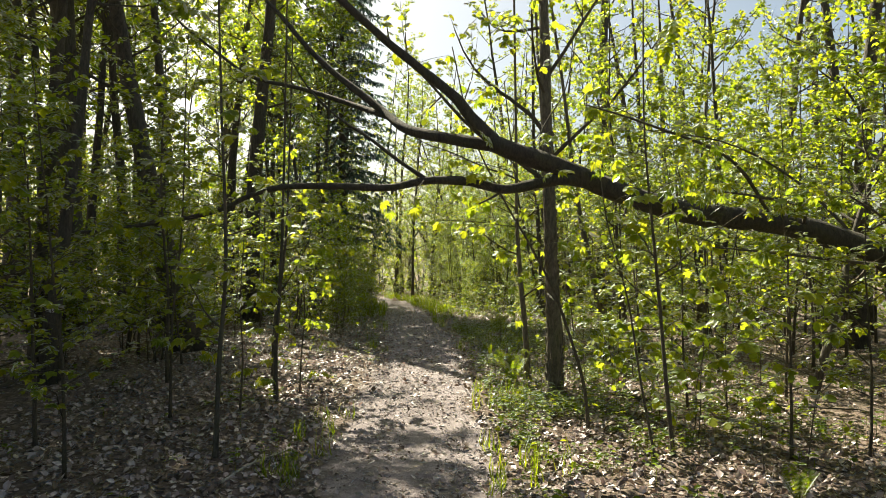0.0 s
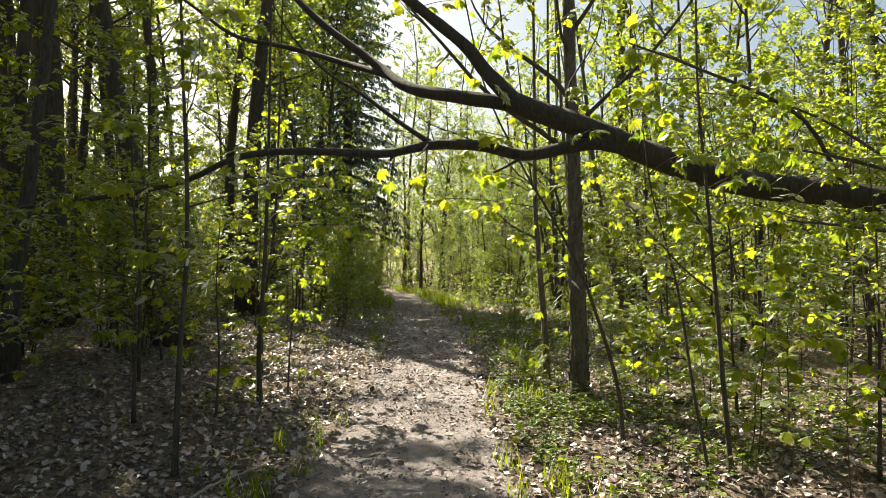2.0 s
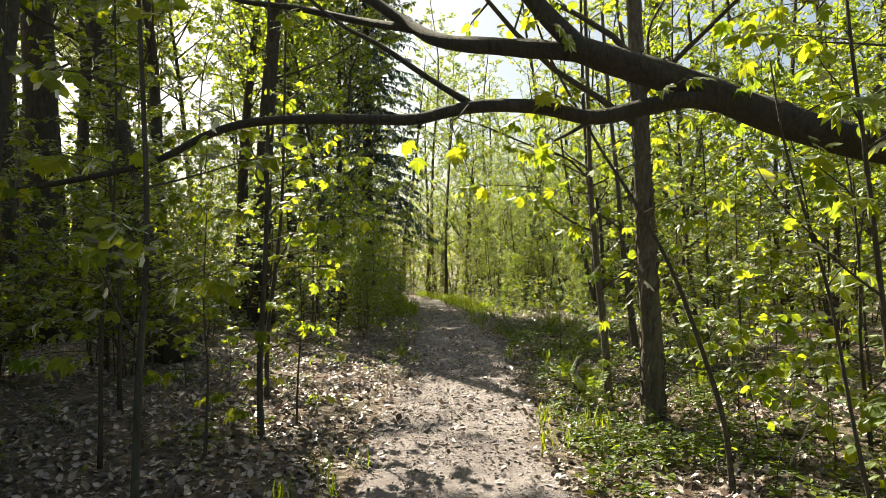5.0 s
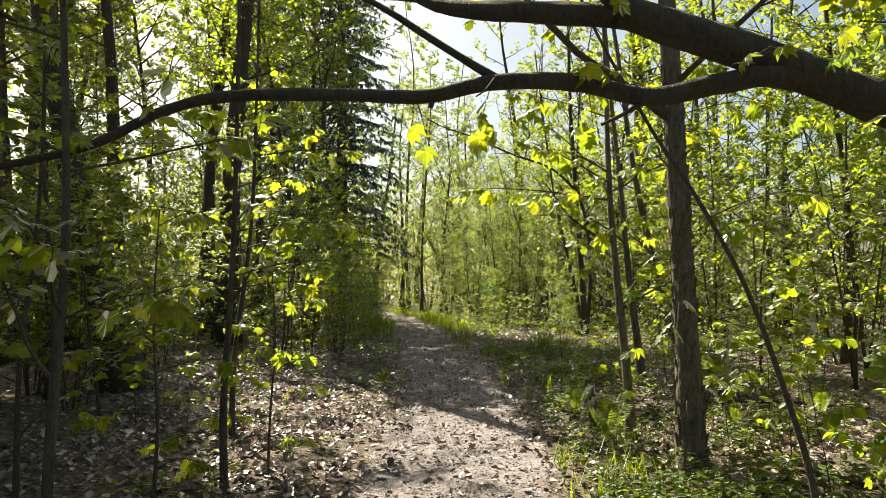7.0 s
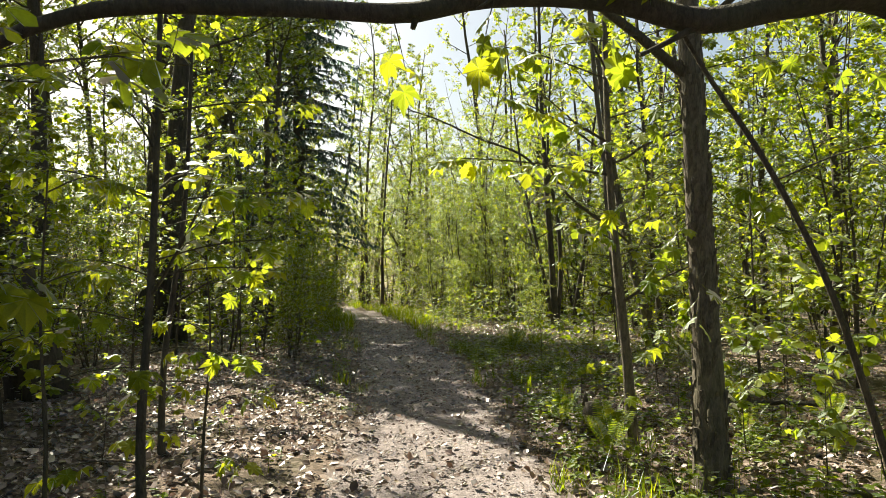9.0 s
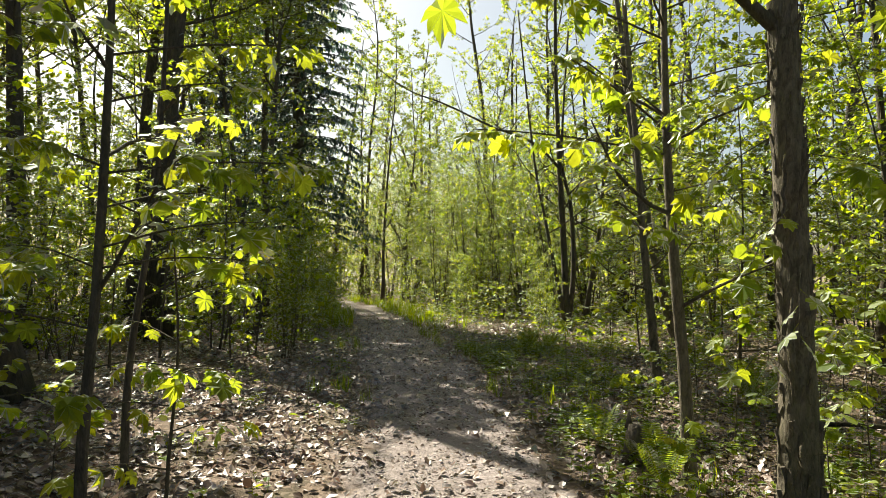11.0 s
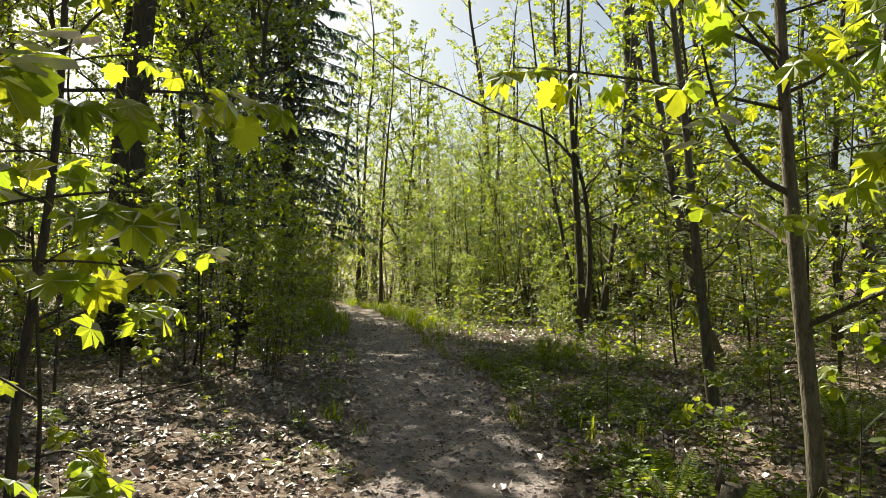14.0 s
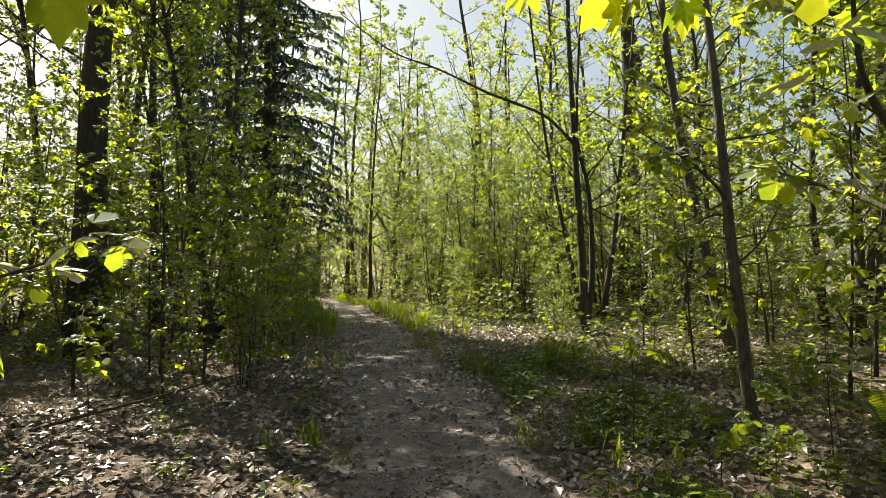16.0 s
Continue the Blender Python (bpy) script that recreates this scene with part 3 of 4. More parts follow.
def maple_stem(name, label, keys, r0, r1, sprigs, seed, size=0.12, mat=None, extra=0):
    """A slender maple with a stem of its own shape and leafy side twigs (f, end offset, leaves)."""
    rng = random.Random(seed)
    ob = new(name)
    line = curve_line(keys, 40)
    g = Geo()
    g.tube(line, taper(40, r0, r1, 0.8), 10, rough=0.1, flare=0.4)
    part("stem", g, mat or BARK_TWIG, ob)
    for f, o, n in sprigs:
        p, _ = along(line, f)
        o = Vector(o)
        sprig(rng, ob, [p, p + o * 0.45 + Vector((0, 0, 0.03)), p + o * 0.8 + Vector((0, 0, 0.02)), p + o], n, size, 0.0035 + 0.004 * o.length)
    if extra:
        wood, store = Geo(), ([], [], [], [])
        crown(rng, wood, store, line, lambda f: r0 * (1 - 0.8 * f), 0.3, extra, 1.1, 65, 0.2, 4, 5, 0.10, 0.6)
        tagged(part("branchwork", wood, BARK_TWIG, ob), kind="stuff")
        c = Geo()
        c.smooth = False
        c.leaves(MAPLE_LOW, *store)
        part("crown", c, LEAF_MAPLE, ob)
    return tagged(ob, label, "tree", "young maples beside the path")


def on_ground(x, y, drop=0.05):
    return (x, y, ground_z(x, y) - drop)


maple_stem("young_maple", "thin young maple that leans across under the mossy limb", [on_ground(1.47, 6.86), (1.43, 6.86, 0.25), (1.33, 6.86, 0.65), (1.12, 6.83, 1.25), (0.88, 6.82, 1.72), (0.62, 6.88, 2.19), (0.3, 6.95, 2.9), (0.1, 7.0, 3.8)], 0.021, 0.006,
           [(0.55, (0.35, -0.3, 0.1), 4), (0.75, (-0.3, -0.2, 0.1), 5), (0.9, (0.3, 0.3, 0.2), 6)], 21)
maple_stem("young_maple", "thin upright young maple with yellow-green leaves", [on_ground(2.02, 5.96), (1.96, 5.96, 0.5), (1.9, 5.96, 1.3), (1.85, 5.96, 1.9), (1.8, 6.0, 2.8), (1.82, 6.05, 4.2)], 0.022, 0.006,
           [(0.3, (0.3, 0.35, 0.1), 4), (0.42, (0.5, -0.2, 0.15), 8), (0.5, (-0.35, -0.35, 0.05), 5), (0.6, (0.45, 0.3, 0.15), 7), (0.66, (0.2, -0.5, 0.1), 7), (0.8, (-0.4, 0.2, 0.2), 7), (0.9, (0.3, -0.3, 0.2), 7)], 22, extra=8)
maple_stem("young_maple", "bent thin young maple among dry leaves", [on_ground(1.84, 5.88), (1.72, 5.9, 0.5), (1.62, 5.92, 1.2), (1.45, 5.95, 1.9), (1.4, 6.0, 2.4)], 0.014, 0.004,
           [(0.5, (0.3, 0.3, 0.1), 5), (0.8, (0.2, -0.3, 0.1), 6)], 23)
maple_stem("young_maple", "slim grey young maple with a long leafy side twig", [on_ground(1.16, 9.3), (1.13, 9.3, 0.6), (1.06, 9.3, 1.45), (1.02, 9.3, 2.2), (1.02, 9.35, 3.4), (1.0, 9.4, 6.0)], 0.05, 0.014,
           [(0.565, (-1.28, -0.3, 0.08), 15), (0.66, (0.75, -0.4, 0.1), 11), (0.62, (-0.6, -0.5, 0.12), 9), (0.5, (0.5, -0.3, 0.05), 6), (0.45, (0.45, 0.2, 0.1), 5), (0.6, (-0.85, -0.7, 0.25), 10), (0.72, (-0.9, -0.3, 0.15), 10), (0.75, (0.6, -0.5, 0.1), 9), (0.12, (-0.1, -0.2, 0.1), 3), (0.42, (-0.3, -0.5, 0.02), 4)], 24, mat=BARK_MAPLE, extra=9)
maple_stem("young_maple", "slim dark young maple leaning over the shaded herbs", [on_ground(2.18, 12.45), (2.12, 12.45, 0.6), (2.03, 12.45, 1.5), (1.96, 12.5, 2.7), (1.86, 12.6, 4.3), (1.7, 12.6, 7.5)], 0.062, 0.02,
           [(0.4, (-0.7, -0.6, -0.02), 9), (0.36, (0.6, -0.5, 0.0), 9), (0.5, (-0.7, -0.3, 0.1), 9), (0.3, (-0.35, -0.4, 0.0), 4), (0.6, (0.5, -0.5, 0.1), 9), (0.4, (0.6, -0.6, 0.1), 10), (0.48, (-0.8, -0.4, 0.2), 10), (0.55, (-0.4, 0.5, 0.2), 9)], 25, mat=BARK_MAPLE, extra=14)
maple_stem("young_maple", "slim dark young maple with broad low leaves near the path", [on_ground(-1.97, 8.0), (-1.98, 8.0, 0.5), (-1.93, 8.0, 1.3), (-1.9, 8.0, 2.2), (-1.88, 8.0, 3.4), (-1.85, 8.0, 5.6)], 0.032, 0.008,
           [(0.494, (0.85, 0.12, 0.06), 14), (0.4, (0.66, -0.1, 0.03), 10), (0.6, (0.8, 0.1, 0.08), 11), (0.3, (0.4, -0.15, 0.02), 6), (0.34, (-0.5, -0.3, 0.1), 8), (0.46, (0.35, 0.4, 0.1), 7), (0.4, (-0.5, 0.2, 0.1), 8), (0.42, (0.7, -0.2, 0.1), 9), (0.5, (-0.4, -0.5, 0.1), 8), (0.56, (0.5, 0.4, 0.2), 9), (0.14, (-0.3, -0.3, 0.05), 5), (0.65, (-0.4, 0.4, 0.2), 8)], 26, 0.1, BARK_DARK, 5)
maple_stem("young_maple", "thin young maple beside the leaf-strewn bank", [on_ground(-2.36, 9.4), (-2.34, 9.4, 0.7), (-2.2, 9.4, 1.8), (-2.15, 9.4, 3.0), (-2.1, 9.4, 5.0)], 0.03, 0.008,
           [(0.4, (0.4, -0.3, 0.1), 7), (0.5, (-0.4, -0.3, 0.1), 7), (0.6, (0.4, 0.3, 0.1), 7)], 27, mat=BARK_DARK, extra=5)
maple_stem("young_maple", "dark young maple in deep shade", [on_ground(-1.98, 5.9), (-1.95, 5.9, 0.7), (-1.9, 5.9, 1.6), (-1.95, 5.9, 3.0), (-2.0, 5.9, 4.6)], 0.026, 0.007,
           [(0.3, (-0.4, -0.3, 0.05), 8), (0.4, (0.35, 0.2, 0.1), 7), (0.45, (-0.5, 0.2, 0.1), 8), (0.55, (-0.5, -0.2, 0.1), 8)], 28, mat=BARK_DARK, extra=8)

maple_stem("young_maple", "low young maple with broad dark green leaves in shade", [on_ground(-1.78, 8.4), (-1.76, 8.4, 0.4), (-1.72, 8.38, 0.9), (-1.74, 8.36, 1.45)], 0.012, 0.004,
           [(0.2, (0.3, -0.25, 0.05), 6), (0.3, (-0.35, -0.2, 0.05), 7), (0.42, (0.35, -0.1, 0.06), 7), (0.5, (-0.3, -0.35, 0.05), 7), (0.6, (0.3, -0.3, 0.05), 7), (0.7, (-0.35, 0.1, 0.1), 7), (0.82, (0.3, 0.1, 0.08), 7), (0.97, (-0.1, -0.25, 0.06), 6)], 29, 0.1)
maple_stem("young_maple", "low young maple with broad dark green leaves in shade", [on_ground(-2.25, 7.5), (-2.22, 7.5, 0.5), (-2.25, 7.5, 1.1), (-2.2, 7.45, 1.8)], 0.014, 0.004,
           [(0.2, (0.35, -0.2, 0.05), 6), (0.35, (-0.35, -0.2, 0.05), 7), (0.5, (0.4, 0.1, 0.06), 8), (0.6, (-0.3, 0.3, 0.05), 7), (0.75, (0.35, -0.1, 0.05), 8), (0.95, (0.2, 0.2, 0.1), 7)], 30, 0.1)

maple_stem("young_tree", "slim grey trunk leaning towards the path beyond the herbs", [on_ground(3.95, 15.96), (3.69, 15.96, 0.65), (3.43, 15.96, 1.8), (3.24, 15.97, 2.8), (3.07, 16.0, 4.0), (2.9, 16.0, 5.6), (2.5, 16.0, 8.5)], 0.105, 0.03,
           [(0.35, (-0.5, -0.4, 0.1), 8), (0.5, (0.6, -0.4, 0.1), 8)], 33, 0.11, BARK_MAPLE, 16)


def forked_tree():
    """A tree that forks near the ground, with a long bare branch arching over the path."""
    rng = random.Random(34)
    ob = new("forked_tree")
    base = on_ground(2.85, 19.3)
    wood, store = Geo(), ([], [], [], [])
    for name, keys, r0, r1 in (("stem", [base, (2.79, 19.3, 1.6), (2.69, 19.3, 3.5), (2.6, 19.3, 6.0), (2.6, 19.3, 10.0)], 0.09, 0.025), ("stem", [base, (2.6, 19.25, 1.2), (2.35, 19.2, 2.4), (2.1, 19.2, 3.8), (1.75, 19.1, 6.8)], 0.06, 0.015),
                               ("stem", [base, (3.0, 19.35, 1.3), (2.94, 19.35, 2.7), (2.75, 19.35, 3.8), (2.9, 19.4, 6.5)], 0.07, 0.02), ("branch", [(2.68, 19.3, 3.5), (2.1, 19.2, 4.0), (1.13, 19.1, 4.35), (0.2, 19.0, 4.75), (-0.6, 19.0, 5.05), (-1.5, 19.0, 5.7)], 0.035, 0.008)):
        _, line = limb_part(name, ob, keys, r0, r1, 30, 9, BARK_DARK)
        if name == "stem":
            crown(rng, wood, store, line, lambda f: r0 * (1 - 0.8 * f), 0.35, 12, 1.7, 60, 0.3, 5, 7, 0.09, 0.55)
        else:
            crown(rng, wood, store, line, lambda f: r0 * (1 - 0.8 * f), 0.25, 12, 1.0, 50, 0.1, 5, 2, 0.07, 0.5, 0.6)
    tagged(part("branchwork", wood, BARK_TWIG, ob), kind="stuff")
    c = Geo()
    c.smooth = False
    c.leaves(RHOMB, *store)
    part("crown", c, LEAF_TREE, ob)
    return tagged(ob, "dark tree forked near the ground with one bare arching branch", "tree")


forked_tree()

# ---- kinds of woodland plants ----
SAPLINGS = [tree_thing("maple_sapling", "maple sapling with flat layers of fresh yellow-green leaves", "tree", "maple saplings", 40 + i, 4.6 + 0.5 * i, 0.026, wander=0.04, first=0.13, count=18, reach=1.4, angle=66, lift=0.15, sub=6, per_twig=7, size=0.093, flat=0.66,
                       shape=MAPLE_MIN, bark_mat=BARK_TWIG, leaf_mat=LEAF_MAPLE, sides=6, flare=0.2) for i in range(4)]
HAZELS = [tree_thing("hazel_shrub", "many-stemmed hazel shrub in fresh light green leaf", "shrub", "hazel shrubs", 60 + i, 3.6 + 0.5 * i, 0.016, wander=0.05, first=0.1, count=12, reach=1.05, angle=55, lift=0.2, sub=6, per_twig=5, size=0.1, flat=0.5,
                     shape=RHOMB, bark_mat=BARK_TWIG, leaf_mat=LEAF_HAZEL, sides=5, flare=0.0, stems=7, spread=0.28, top=0.5) for i in range(4)]
THICKETS = [tree_thing("coppice_clump", "clump of slender dark stems with small pale green leaves", "shrub", "coppice clumps", 80 + i, 7.0 + 0.8 * i, 0.04, wander=0.035, first=0.1, count=20, reach=1.5, angle=60, lift=0.1, sub=5, per_twig=9, size=0.09, flat=0.7,
                       shape=RHOMB, bark_mat=BARK_DARK, leaf_mat=LEAF_HAZEL, sides=5, flare=0.0, stems=5, spread=0.2, top=0.65) for i in range(4)]
ARCHING = [tree_thing("arching_shrub", "airy shrub with level sprays of small bright spring leaves", "shrub", "arching shrubs", 180 + i, 5.2 + 0.5 * i, 0.022, wander=0.05, first=0.12, count=13, reach=1.9, angle=72, lift=0.05, sub=6, per_twig=6, size=0.1, flat=0.45,
                       shape=RHOMB, bark_mat=BARK_DARK, leaf_mat=LEAF_HAZEL, sides=5, flare=0.0, stems=3, spread=0.22, top=0.45, level=0.7) for i in range(4)]
YOUNG = [tree_thing("young_tree", "slim young broadleaf tree with sparse spring foliage", "tree", "young trees", 100 + i, 10 + 1.2 * i, 0.06 + 0.008 * i, lean=((-0.08, 0.1, -0.05, 0.04)[i], 0), wander=0.05, first=0.14, count=34, reach=2.0, angle=60, lift=0.4, sub=5, per_twig=14, size=0.12, flat=0.45, thin=0.05,
                    shape=RHOMB, bark_mat=BARK_DARK, leaf_mat=LEAF_TREE, sides=8, flare=0.4) for i in range(4)]
TALL = [tree_thing("tall_tree", "tall dark-barked tree with thin limbs and fresh leaves", "tree", "tall trees", 120 + i, 17 + 1.5 * i, 0.19 + 0.02 * i, wander=0.03, first=0.16, count=32, reach=3.4, angle=62, lift=0.45, sub=6, per_twig=13, size=0.17, flat=0.35, thin=0.15,
                   shape=RHOMB, bark_mat=BARK_DARK, leaf_mat=LEAF_TREE, sides=12, flare=0.5) for i in range(3)]
# added trees: crowns mostly out of view, there to shade the ground
SHADE_TREES = [tree_thing("tall_tree", "added tall dark tree with a dense shade-casting crown high up", "tree", "tall leafy trees", 150 + i, 17 + 1.0 * i, 0.15, wander=0.025, first=0.44, count=40, reach=3.0, angle=60, lift=0.4, sub=7, per_twig=16, size=0.2, flat=0.5,
                   shape=RHOMB, bark_mat=BARK_DARK, leaf_mat=LEAF_TREE, sides=10, flare=0.5, top=0.5) for i in range(2)]
BARE = [tree_thing("tall_tree", "tall dark trunk with thin dry limbs and a high sparse crown", "tree", "tall bare trunks", 140 + i, 18 + 1.5 * i, 0.23 + 0.02 * i, lean=((0.03, -0.05, -0.02)[i], 0), wander=0.025, first=0.3, count=30, reach=2.6, angle=68, lift=0.3, sub=7, per_twig=5, size=0.13, flat=0.35, thin=0.6,
                   shape=RHOMB, bark_mat=BARK_DARK, leaf_mat=LEAF_TREE, sides=12, flare=0.5) for i in range(3)]


def spruce(seed, height, reach):
    """A dark spruce: whorls of drooping boughs hung with needle sprays."""
    rng = random.Random(seed)
    ob = new("spruce")
    g = Geo()
    line = [Vector((0, 0, -0.1 + height * i / 14)) for i in range(15)]
    g.tube(line, taper(15, 0.2, 0.02), 10, rough=0.1, flare=0.3)
    part("trunk", g, BARK_DARK, ob)
    wood, store = Geo(), ([], [], [], [])
    z = 2.6
    while z < height - 0.3:
        r = reach * (1 - z / height) ** 0.8 + 0.15
        n = 9
        for k in range(n):
            az = 6.283 * (k + rng.random() * 0.8) / n
            out = Vector((math.cos(az), math.sin(az), 0))
            bough = grown(rng, (0, 0, z + rng.uniform(-0.15, 0.15)), out + Vector((0, 0, 0.1)), r * rng.uniform(0.8, 1.15), 7, 0.05, -0.55)
            wood.tube(bough, taper(8, 0.02, 0.004), 4, cap=False)
            for j in range(int(18 + 30 * r)):
                p, d = along(bough, min(0.99, 0.12 + 0.88 * rng.random()))
                side = Vector((rng.gauss(0, 1), rng.gauss(0, 1), -0.8 * rng.random())).normalized()
                store[0].append(tuple(p))
                store[1].append(tuple(d * 0.5 + side * 0.75 + Vector((0, 0, -0.3))))
                store[2].append((rng.gauss(0, 0.7), rng.gauss(0, 0.7), 1))
                store[3].append(rng.uniform(0.11, 0.23))
        z += 0.3
    tagged(part("branchwork", wood, BARK_DARK, ob), kind="stuff")
    c = Geo()
    c.smooth = False
    spray = ([(0, 0, 0), (0.15, 0.45, -0.03), (0, 1, -0.1), (-0.15, 0.45, -0.03)], [(0, 1, 2), (0, 2, 3)])
    c.leaves(spray, *store)
    part("needles", c, NEEDLES, ob)
    return tagged(ob, "dark blue-green spruce with drooping boughs behind the shrubs", "tree")


sp = spruce(7, 20.0, 2.3)
sp.matrix_basis = put(sp, -3.55, 23.8)
for x, y, s in ((-7.5, 31.0, 0.95),):
    c = copy_thing(sp, put(sp, x, y, 2.0 * x, s))
    c.matrix_basis = put(sp, x, y, 2.0 * x, s)

# ---- trees at their places, and trees added for shade: tall trunks ----
leaning = tree_thing("leaning_tree", "dark leaning trunk with thin dry limbs in deep shade", "tree", "", 145, 15, 0.21, lean=(-0.27, 0.03), wander=0.02, first=0.3, count=26, reach=2.4, angle=68, lift=0.3, sub=6, per_twig=6, size=0.13, flat=0.35, thin=0.8,
                     shape=RHOMB, bark_mat=BARK_DARK, leaf_mat=LEAF_TREE, sides=12, flare=0.5)
leaning.matrix_basis = put(leaning, -4.35, 11.6)
thick = tree_thing("tall_tree", "thick dark old trunk in deep shade with thin dry limbs", "tree", "", 146, 18, 0.38, wander=0.015, first=0.4, count=22, reach=2.4, angle=68, lift=0.3, sub=6, per_twig=5, size=0.13, flat=0.35, thin=0.7,
                   shape=RHOMB, bark_mat=BARK_DARK, leaf_mat=LEAF_TREE, sides=14, flare=0.4)
thick.matrix_basis = put(thick, -7.95, 14.2)
stand(BARE, [(-8.9, 14.9, 0.95), (-2.1, 43, 0.65), (4.5, 38, 0.65), (7.2, 34, 0.7), (3.0, 31.5, 0.5), (9, 29, 0.7), (5.5, 45, 0.8), (0.9, 46, 0.7), (11, 33, 0.8), (6, 29.5, 0.5), (-4.9, 17.1, 0.9), (-11.5, 18, 1.0), (-6.6, 20.5, 0.8), (-12.5, 11.5, 1.0), (6.6, 27.3, 1.15), (7.4, 12.2, 0.75), (10.5, 17, 0.8), (-6.4, 15.6, 0.6), (-7.8, 16.6, 0.7)], 1)
# the one at (-6.8, 9.9) is added to shade the left foreground
# those behind and beside the camera are unseen, added to cut the sky light
stand(TALL, [(-2.6, 37.5, 0.62), (-4.4, 41, 0.72), (-5.2, 36, 0.66), (-0.6, 42, 0.6), (-6.4, 44, 0.8), (12.8, 36, 1.1), (12, 24, 1.0), (9.5, 31, 1.0), (4.2, 43, 1.0), (0.5, 52, 1.0), (-8, 47, 1.0), (-13, 38, 1.1), (-15, 28, 1.0), (-14, 6, 1.0), (-9.5, 8.6, 0.8), (-8.0, 5.0, 0.8), (-6.8, 9.9, 0.75), (-2, -5, 0.9), (3, -6, 0.9),
             (14, 8, 0.9), (-10, 2, 1.0), (9, -3, 1.0), (-6, -7, 1.0), (17, 30, 1.1),  (-19, 36, 1.1), (8, 48, 1.1)], 11)
# added: near ones shade path and left bank, far-left ones close the sky
stand(SHADE_TREES, [(-4.1, 22.2, 0.78), (-3.7, 19.4, 0.6), (-3.4, 17.7, 0.5), (-5.2, 20.7, 0.7), (-7.4, 12.6, 0.8), (-8.7, 16.4, 0.85), (-9.4, 30.5, 1.0), (-10.8, 19.5, 0.95), (-12.2, 22.0, 1.0), (-8.2, 25.6, 0.9), (-12.8, 28.8, 1.0), (-13.6, 25.4, 1.0), (-15.6, 27.8, 1.05), (-8.4, 14.8, 0.8), (-6.2, 10.4, 0.85), (-5.0, 8.6, 0.62), (-6.3, 6.6, 0.75), (-14, 20, 0.95), (-16, 25, 1.0), (-11.5, 30, 1.0), (-9, 34, 1.0), (-9.4, 10.6, 0.9), (-7.2, 8.9, 0.8), (-8.6, 6.4, 0.85), (-12.5, 17.5, 1.0), (-5.8, 8.6, 0.7), (-11, 14, 0.95)], 12)
# slim trunks
stand(YOUNG, [(5.0, 18.6, 1.0), (4.95, 20.0, 0.9), (6.5, 17.1, 1.0), (7.35, 19.2, 0.9), (3.75, 21.2, 1.0), (4.6, 8.4, 0.7), (3.8, 25.9, 1.0), (5.1, 29.2, 1.0), (8.2, 24, 1.0), (6.8, 22.5, 0.9), (9.2, 14.5, 0.9), (5.6, 13.6, 0.8), (6.8, 9.8, 0.8), (8.6, 7.2, 0.9),
              (-5.2, 6.2, 0.65), (-6.6, 7.4, 0.75),  (-7.7, 10.6, 0.8), (-9.8, 12.6, 0.8), (-5.0, 21.4, 0.85), (-5.6, 34, 1.0), (1.2, 37, 0.9), (3.0, 33, 0.9), (6.5, 36, 1.0), (10.5, 40, 1.1), (-1.0, 46, 1.0), (-5.5, 41, 1.0), (-9.5, 29.5, 1.0), (-11, 34, 1.0), (13, 29, 1.0), (11, 11, 1.0), (12.5, 14, 1.0), (-11, 8.5, 0.9),
              (-12.5, 15, 0.9), (14.5, 33, 1.1), (2.5, 47, 1.1), (-15, 22, 1.0), (-8, 7.5, 0.8), (10, 21, 0.9), (-4.6, 3.0, 0.6), (-6.3, 28.5, 0.9), (-0.6, 33, 1.1), (1.0, 35, 1.15), (2.2, 33.4, 1.1), (-2.2, 36.5, 1.2), (3.4, 37, 1.2), (0.3, 40, 1.25), (-1.4, 30.5, 0.9), (-9.2, 23.8, 0.75), (-11.4, 23.4, 0.75), (-13.4, 22.6, 0.8), (-7.4, 23.2, 0.65), (-10.2, 21.6, 0.7), (-12.0, 19.4, 0.75)], 2)
# coppice clumps along the right of the path and beyond the bend
stand(THICKETS, [(1.4, 24.5, 0.72), (0.5, 25.8, 0.66), (2.0, 26.8, 0.8), (2.9, 24.8, 0.8), (0.9, 28.5, 0.8), (3.6, 28.5, 0.9), (2.4, 30.0, 0.9), (-0.3, 31.5, 0.75), (4.6, 26.0, 0.9), (5.4, 31.0, 0.95), (1.3, 33.5, 0.9), (-1.2, 35.0, 0.8), (3.4, 35.5, 1.0), (-2.4, 38.0, 0.85), (0.2, 39.0, 0.95), (5.8, 24.0, 0.85), (7.0, 30.5, 0.9), (8.2, 27.5, 0.9),
                 (-5.9, 37.0, 0.9), (-4.0, 44.0, 0.9), (-0.4, 43.0, 0.9), (2.2, 41.0, 1.0), (6.0, 40.0, 1.0), (9.0, 36.0, 1.0), (-8.0, 42.5, 1.0), (-7.0, 51.0, 1.1), (-11.0, 46.0, 1.1), (3.5, 22.6, 0.66), (4.3, 22.8, 0.75), (1.9, 22.6, 0.6), (6.6, 25.6, 0.85), (4.5, 33.0, 0.95)], 3)
